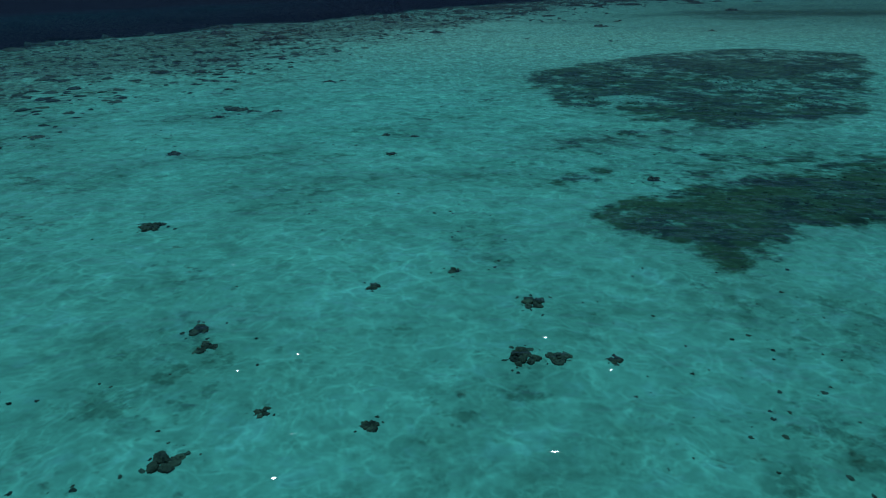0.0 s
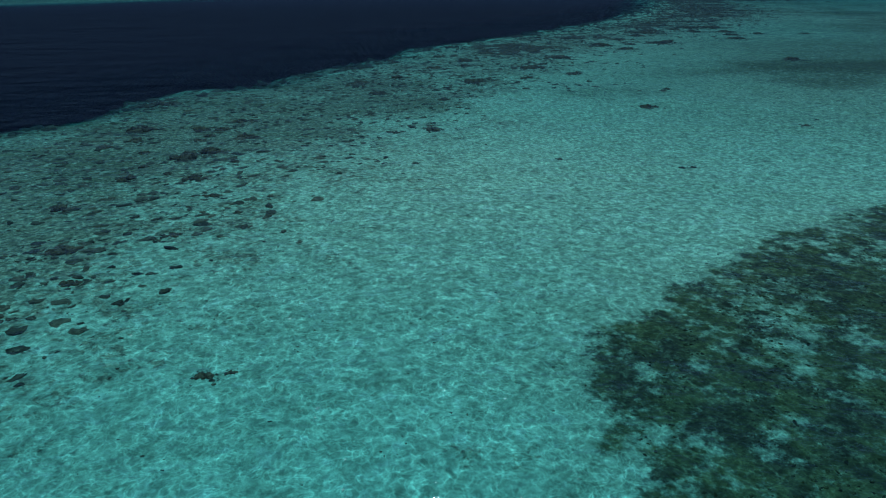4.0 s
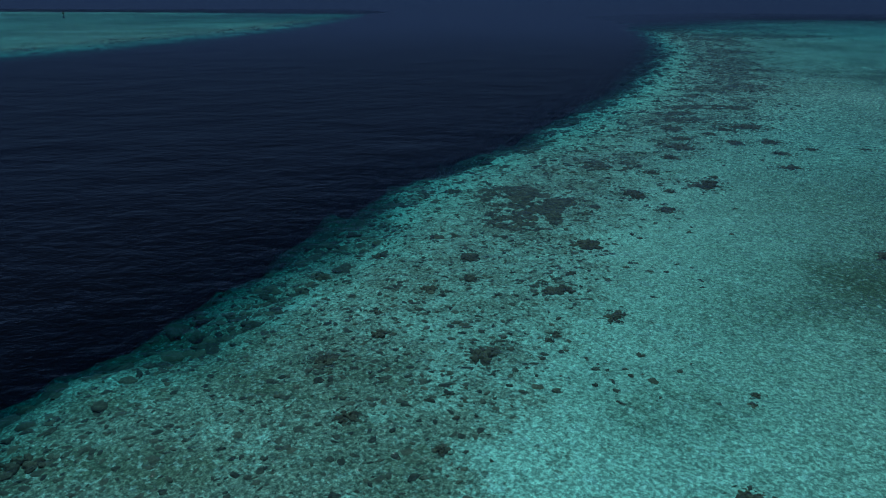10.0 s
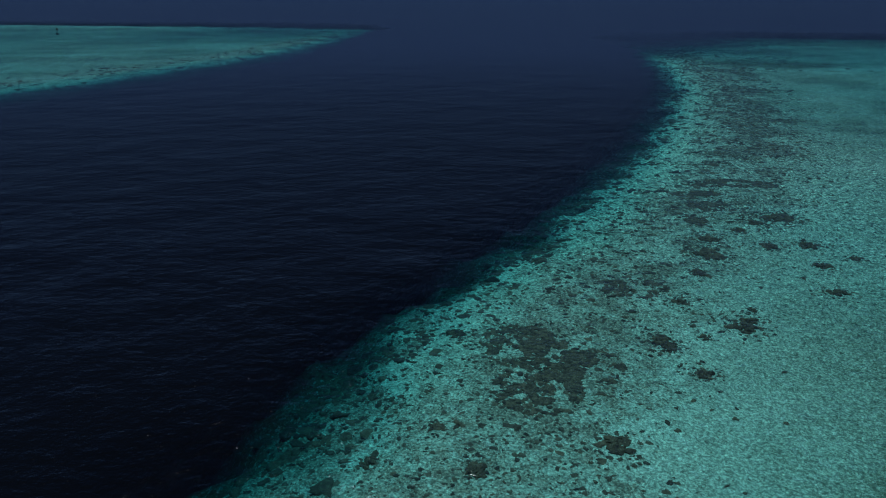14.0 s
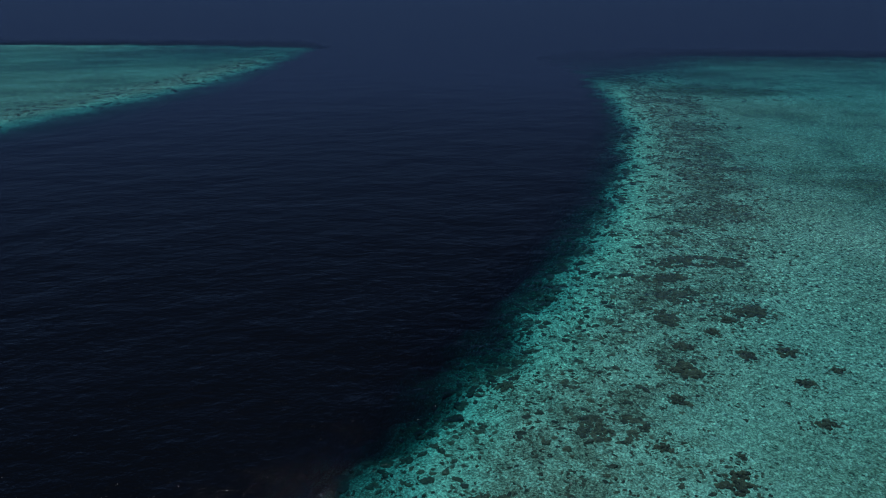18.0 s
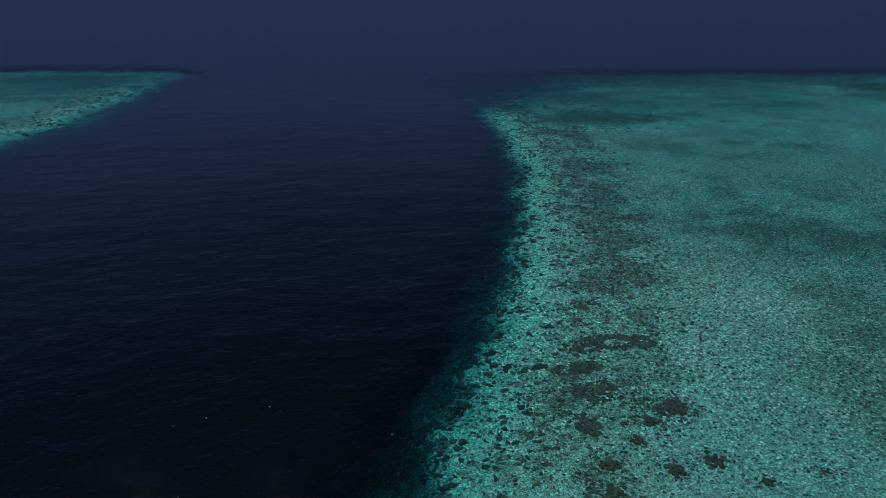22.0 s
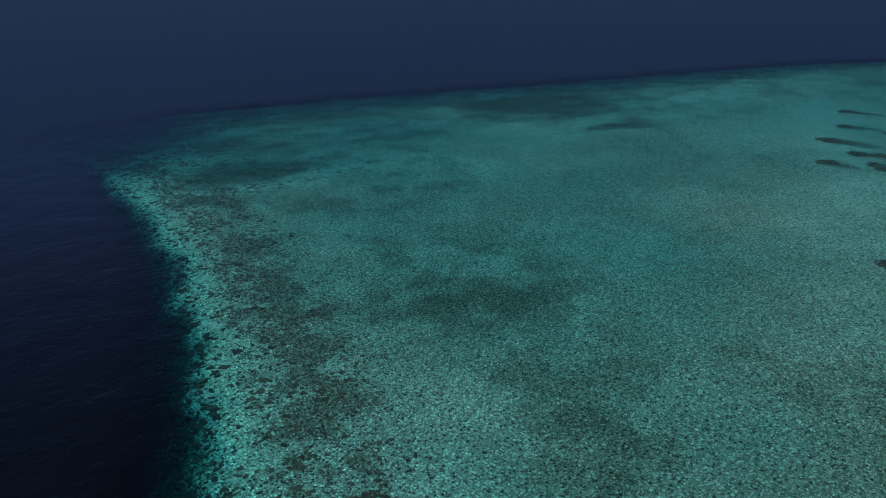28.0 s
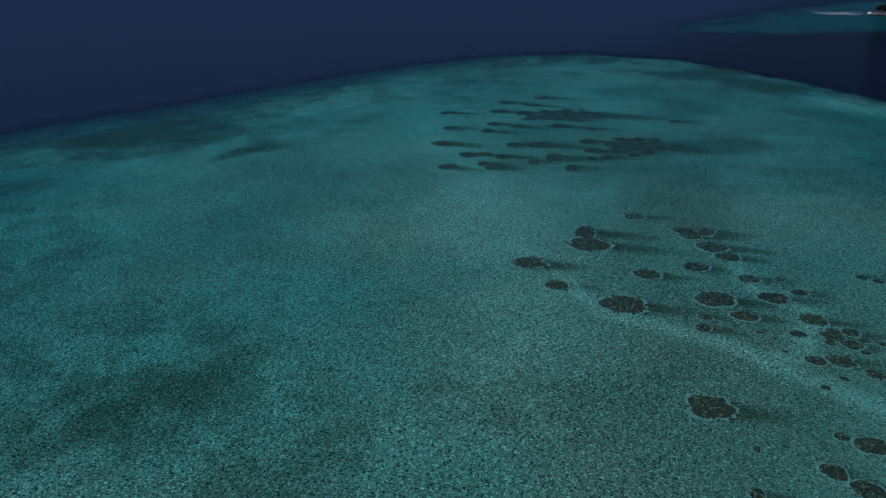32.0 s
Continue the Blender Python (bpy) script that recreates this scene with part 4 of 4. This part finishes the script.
field("weed_bed", 36000, (0, 28, -22, 17), weed_chance, (0.02, 0.065), "olive-brown weed and algae bed on shallow sand", WEED, 0.35)

CORAL_LABEL = "dark brown coral head on pale sand"
RIM_LABEL = "dark brown coral head among reef-rim corals"


def coral_head(x, y, w, d, label, height=None):
    """A single head, or a cluster of lobes where it is large."""
    w, d = 0.86 * w, 0.86 * d
    z, h = floor_at(x, y), height or min(0.20 * min(w, d), 0.35)
    if max(w, d) < (0.7 if y > 20 else 0.1):
        ob = new("coral_head", HEAD_MESHES[rng.integers(8)])
        ob.location, ob.rotation_euler[2], ob.scale = (x, y, z), rng.uniform(0, 6.28), (0.42 * w, 0.42 * d, h)
    else:
        ob = new("coral_head")
        ob.location = (x, y, z)
        n = int(np.clip(8 + w * d * 4, 9, 34)) if w < 1.2 else int(np.clip(6 + w * d * 2.2, 9, 34))
        seed = rng.uniform(0, 99)
        for k in range(n):
            a, q = 2.4 * k + rng.uniform(-.6, .6), math.sqrt((k + 0.2) / n)
            q *= 0.75 + 0.35 * noise.noise(Vector((1.5 * math.cos(a) + seed, 1.5 * math.sin(a), seed)))
            lx, ly = q * w / 2 * math.cos(a), q * d / 2 * math.sin(a)
            lobe = part("coral_lobe", HEAD_MESHES[rng.integers(8)], ob)
            r = 0.62 * math.sqrt(w * d / n) * rng.uniform(0.55, 1.15)
            lobe.location = (lx, ly, floor_at(x + lx, y + ly) - z)
            lobe.rotation_euler[2], lobe.scale = rng.uniform(0, 6.28), (r, r * rng.uniform(.6, 1), h * (1.1 - 0.6 * q) * rng.uniform(.5, 1.0))
    return tagged(ob, label, "coral", group="coral heads")
for (x, y, w, d) in NEAR_HEADS_ALL:
    coral_head(x, y, w, max(0.6 * w, min(d, 1.2 * w)), RIM_LABEL if edge_inside(np.array([x]), np.array([y]))[0] < 24 else CORAL_LABEL)
for (x, y, w, d) in RIM_HEADS_ALL:
    coral_head(x, y, w, max(0.6 * w, min(d, 1.2 * w)), RIM_LABEL if edge_inside(np.array([x]), np.array([y]))[0] < 24 else CORAL_LABEL)


# broken coral and small colonies round the feet of the larger heads
foot = [(x + w * q * math.cos(a), y + w * q * math.sin(a), w) for (x, y, w, d) in NEAR_HEADS_ALL + RIM_HEADS_ALL for a, q in zip(rng.uniform(0, 6.28, int(14 * w + 2)), 0.40 + 0.45 * rng.uniform(0, 1, int(14 * w + 2)) ** 2)]
foot = np.array(foot)
foot_r = rng.uniform(0.03, 0.15, len(foot)) * np.sqrt(foot[:, 2]) * np.clip(foot[:, 2], 0.4, 1)
coral_field("coral_debris", foot[:, 0], foot[:, 1], foot_r, 0.2 * foot_r, CORAL_FIELD, "small colonies and broken coral round larger heads", "coral")


def thicket(x, y, w, d):
    """A low thicket of many small corals."""
    n = int(13 * w * d)
    a, q = rng.uniform(0, 2 * np.pi, n), np.sqrt(rng.uniform(0, 1, n))
    px, py = x + 0.55 * w * q * np.cos(a), y + 0.55 * d * q * np.sin(a)
    keep = fbm(px / 1.6, py / 1.6, 71) > 0.46
    px, py = px[keep], py[keep]
    r = rng.uniform(0.12, 0.45, len(px))
    ob = coral_field("coral_thicket", px, py, r, r * rng.uniform(.12, .3, len(px)), RIM_CORAL, "low grey-brown coral thicket on the reef rim", "coral")
    return tagged(ob, group="coral thickets")


for (x, y, w, d) in THICKETS_ALL:
    thicket(x, y, w, d)


# ---------------------------------------------------------------- patch reefs on the flat
def ragged_disc(cx, cy, w, d, seed, rings, around, height, name, material, lift=0.0, hollow=0.0, tail=0.0, flat=False):
    """A ragged low mound, ring or trailing film that follows the sea floor; it trails towards -y."""
    verts, faces = [], []
    for i in range(rings + 1):
        q = hollow + (1 - hollow) * i / rings
        for j in range(around):
            a = 2 * math.pi * j / around
            k = 1 + 0.25 * noise.noise(Vector((1.6 * math.cos(a) + seed * 3.7, 1.6 * math.sin(a), seed))) + 0.12 * noise.noise(Vector((5 * math.cos(a), 5 * math.sin(a) + seed, 2.0)))
            x, y = q * k * w / 2 * math.cos(a), q * k * d / 2 * math.sin(a)
            if tail and y < 0:
                x, y = x * (1 - 0.45 * q), y * tail
            bump = 0.5 + 0.9 * noise.noise(Vector((x * 0.9 + seed, y * 0.9, 1))) + 0.5 * noise.noise(Vector((x * 2.3, y * 2.3 + seed, 3)))
            fall = 1 - q**4
            verts.append((x, y, max(0.0, height * (0.35 + bump) * fall) - (0.06 if i == rings else 0.0)))
    lay = ground(np.array([cx + v[0] for v in verts]), np.array([cy + v[1] for v in verts])) - floor_at(cx, cy)
    verts = [(v[0], v[1], v[2] + float(z) + lift) for v, z in zip(verts, 0 * lay if flat else lay)]
    for i in range(rings):
        for j in range(around):
            k = (j + 1) % around
            faces.append((i * around + j, i * around + k, (i + 1) * around + k, (i + 1) * around + j)[::-1])
    return mesh_of(name, verts, faces, material, smooth=True)


def patch_reef(k, x, y, w, d, far=False, ringed=True):
    d = max(0.55 * w, min(d, 1.05 * w))
    ob = new("patch_reef")
    ob.location = (x, y, floor_at(x, y))
    part("coral_mass", ragged_disc(x, y, 0.96 * w, 0.96 * d, k + 0.3, 8, 40 if not far else 22, min(0.6, 0.1 * w), "coral_mass", PATCH), ob, "dark living coral mass")
    if ringed:
        part("sand_halo", ragged_disc(x, y + 0.05 * d, 1.08 * w, 1.08 * d, k + 0.3, 3, 34, 0.04, "sand_halo", HALO, 0.07, 0.82), ob, "pale ring of grazed sand")
    rim = int(np.clip(5 * w, 8, 44)) if not far else int(np.clip(0.7 * w, 5, 12))
    for n in range(rim + int(min(6, 0.6 * w))):
        a, q = rng.uniform(0, 6.28), rng.uniform(0.8, 1.02) if n < rim else rng.uniform(0, 0.5)
        lx, ly = q * w / 2 * math.cos(a), q * d / 2 * math.sin(a) - (0.25 * d * rng.uniform(0, 1) ** 3 if n < rim else 0)
        lobe = part("coral_lobe", HEAD_MESHES[rng.integers(8)], ob)
        r = rng.uniform(0.012, 0.034) * w + 0.07 if n < rim else rng.uniform(0.04, 0.09) * w
        lobe.location = (lx, ly, floor_at(x + lx, y + ly) - ob.location.z)
        lobe.rotation_euler[2], lobe.scale = rng.uniform(0, 6.28), (r, r * rng.uniform(0.6, 1), min(0.7, r) if n < rim else min(0.9, 1.6 * r))
    return tagged(ob, "dark round coral patch ringed by pale sand on the reef flat" if ringed else "dark coral patch with a trailing algae drift on the reef flat", "coral patch", group="patch reefs")


for k, (x, y, w, d) in enumerate(PATCHES_ALL):
    patch_reef(k, x, y, w, d)
for k, (x, y, w, d) in enumerate(FAR_PATCHES_ALL):
    if w < 20:
        patch_reef(100 + k, x, y, w, d, far=True, ringed=False)
    else:   # a close cluster of smaller patches
        for n in range(12):
            a, q = 2.4 * n, 0.5 * math.sqrt((n + 0.3) / 12)
            size = w * rng.uniform(0.13, 0.27)
            patch_reef(200 + 20 * k + n, x + q * w * math.cos(a), y + 1.2 * q * d * math.sin(a), size, size, far=True, ringed=False)

for k, (x, y, w, d) in enumerate(((488, 150, 52, 34), (404, 106, 46, 28))):   # two crowded reefs further out
    for n in range(16):
        a, q = 2.4 * n + k, 0.5 * math.sqrt((n + 0.3) / 16)
        size = rng.uniform(5, 11)
        patch_reef(300 + 20 * k + n, x + q * w * math.cos(a), y + q * d * math.sin(a), size, 0.8 * size, far=True, ringed=False)


# ---------------------------------------------------------------- marker on the western reef
marker = new("channel_marker")
marker.location = (-265.3, 542.5, floor_at(-265.3, 542.5))


def tube(name, radius, low, high, material, around=10, top=None):
    verts = [(r * math.cos(2 * math.pi * j / around), r * math.sin(2 * math.pi * j / around), z) for r, z in ((radius, low), (top or radius, high)) for j in range(around)]
    faces = [(j, (j + 1) % around, around + (j + 1) % around, around + j) for j in range(around)]
    faces += [tuple(range(around))[::-1], tuple(range(around, 2 * around))]
    return mesh_of(name, verts, faces, material, smooth=False)


part("post", tube("post", 0.14, -0.3, 3.9, IRON), marker)
part("topmark", tube("topmark", 0.7, 3.0, 4.4, IRON, 12, 0.4), marker, "dark cone topmark")
part("footing", tube("footing", 0.9, -0.2, 1.1, ROCK, 12, 0.7), marker, "concrete footing")
tagged(marker, "dark iron channel marker post standing on the far reef", "channel marker")

# ---------------------------------------------------------------- islet on the eastern reef
IX, IY = 1965.0, -398.0
islet_m = ragged_disc(IX, IY, 120, 90, 5.5, 10, 40, 6.0, "rocky_islet", ROCK, -0.3, flat=True)
islet = new("rocky_islet", islet_m)
islet.location = (IX, IY, 0.2 - 0.0)
tagged(islet, "small dark rocky islet ringed by white surf", "islet", kind="structure")


def tree(k, x, y, h):
    ob = new("island_tree")
    ob.location = (x, y, 1.5)
    trunk = tube("trunk", 0.5, -1.5, h * 0.6, BARK, 8, 0.25)
    part("trunk", trunk, ob)
    n = 90
    u = rng.normal(0, 1, (n, 3))
    u /= np.linalg.norm(u, axis=1)[:, None]
    c = u * rng.uniform(0.45, 1.0, (n, 1)) * np.array([h * .36, h * .36, h * .34]) + np.array([0, 0, h * 0.66])
    verts, faces = [], []
    for p in c:
        axes = rng.normal(0, 1, (3, 3)) * h * 0.085
        for s in (axes[0], axes[1], -axes[0], -axes[1], axes[2]):
            verts.append(tuple(p + s))
        o = len(verts) - 5
        faces += [(o, o + 1, o + 4), (o + 1, o + 2, o + 4), (o + 2, o + 3, o + 4), (o + 3, o, o + 4), (o, o + 3, o + 2, o + 1)]
    part("crown", mesh_of("crown", verts, faces, LEAF, smooth=False), ob)
    return tagged(ob, "dark green broadleaf tree on the rocky islet", "tree", group="islet trees")


for k in range(22):
    a, q = 2.4 * k, math.sqrt((k + .5) / 22)
    tree(k, IX + 44 * q * math.cos(a), IY + 32 * q * math.sin(a), rng.uniform(11, 18))


def foam_streak(x, y, length, width, turn, seed):
    verts, faces, n = [], [], 14
    for i in range(n + 1):
        u = i / n - 0.5
        w = width * (1 - (2 * u) ** 2) * (0.5 + 0.9 * abs(noise.noise(Vector((u * 9, seed, 0))))) + 0.02
        off = 0.8 * width * noise.noise(Vector((u * 5, seed, 4)))
        for s in (-0.5, 0.5):
            a, b = u * length, off + s * w
            verts.append((a * math.cos(turn) - b * math.sin(turn), a * math.sin(turn) + b * math.cos(turn), 0))
    faces = [(2 * i, 2 * i + 2, 2 * i + 3, 2 * i + 1) for i in range(n)]
    ob = new("surf_line", mesh_of("surf_line", verts, faces, FOAM))
    ob.location = (x, y, 0.02)
    return tagged(ob, "white line of breaking surf beside the islet", "surf", group="surf lines")


for k in range(9):   # breakers that run in beside the islet
    foam_streak(1890 + 16 * k + rng.uniform(-5, 5), -300 + rng.uniform(-45, 40), rng.uniform(60, 130), rng.uniform(3, 8), radians(-97 + rng.uniform(-6, 6)), k + 0.5)
ring = ragged_disc(IX, IY, 136, 104, 5.5, 3, 44, 0.02, "surf_line", FOAM, 0.0, 0.86, flat=True)
surf = new("surf_line", ring)
surf.location = (IX, IY, 0.03)
tagged(surf, "white surf breaking round the rocky islet", "surf", group="surf lines")
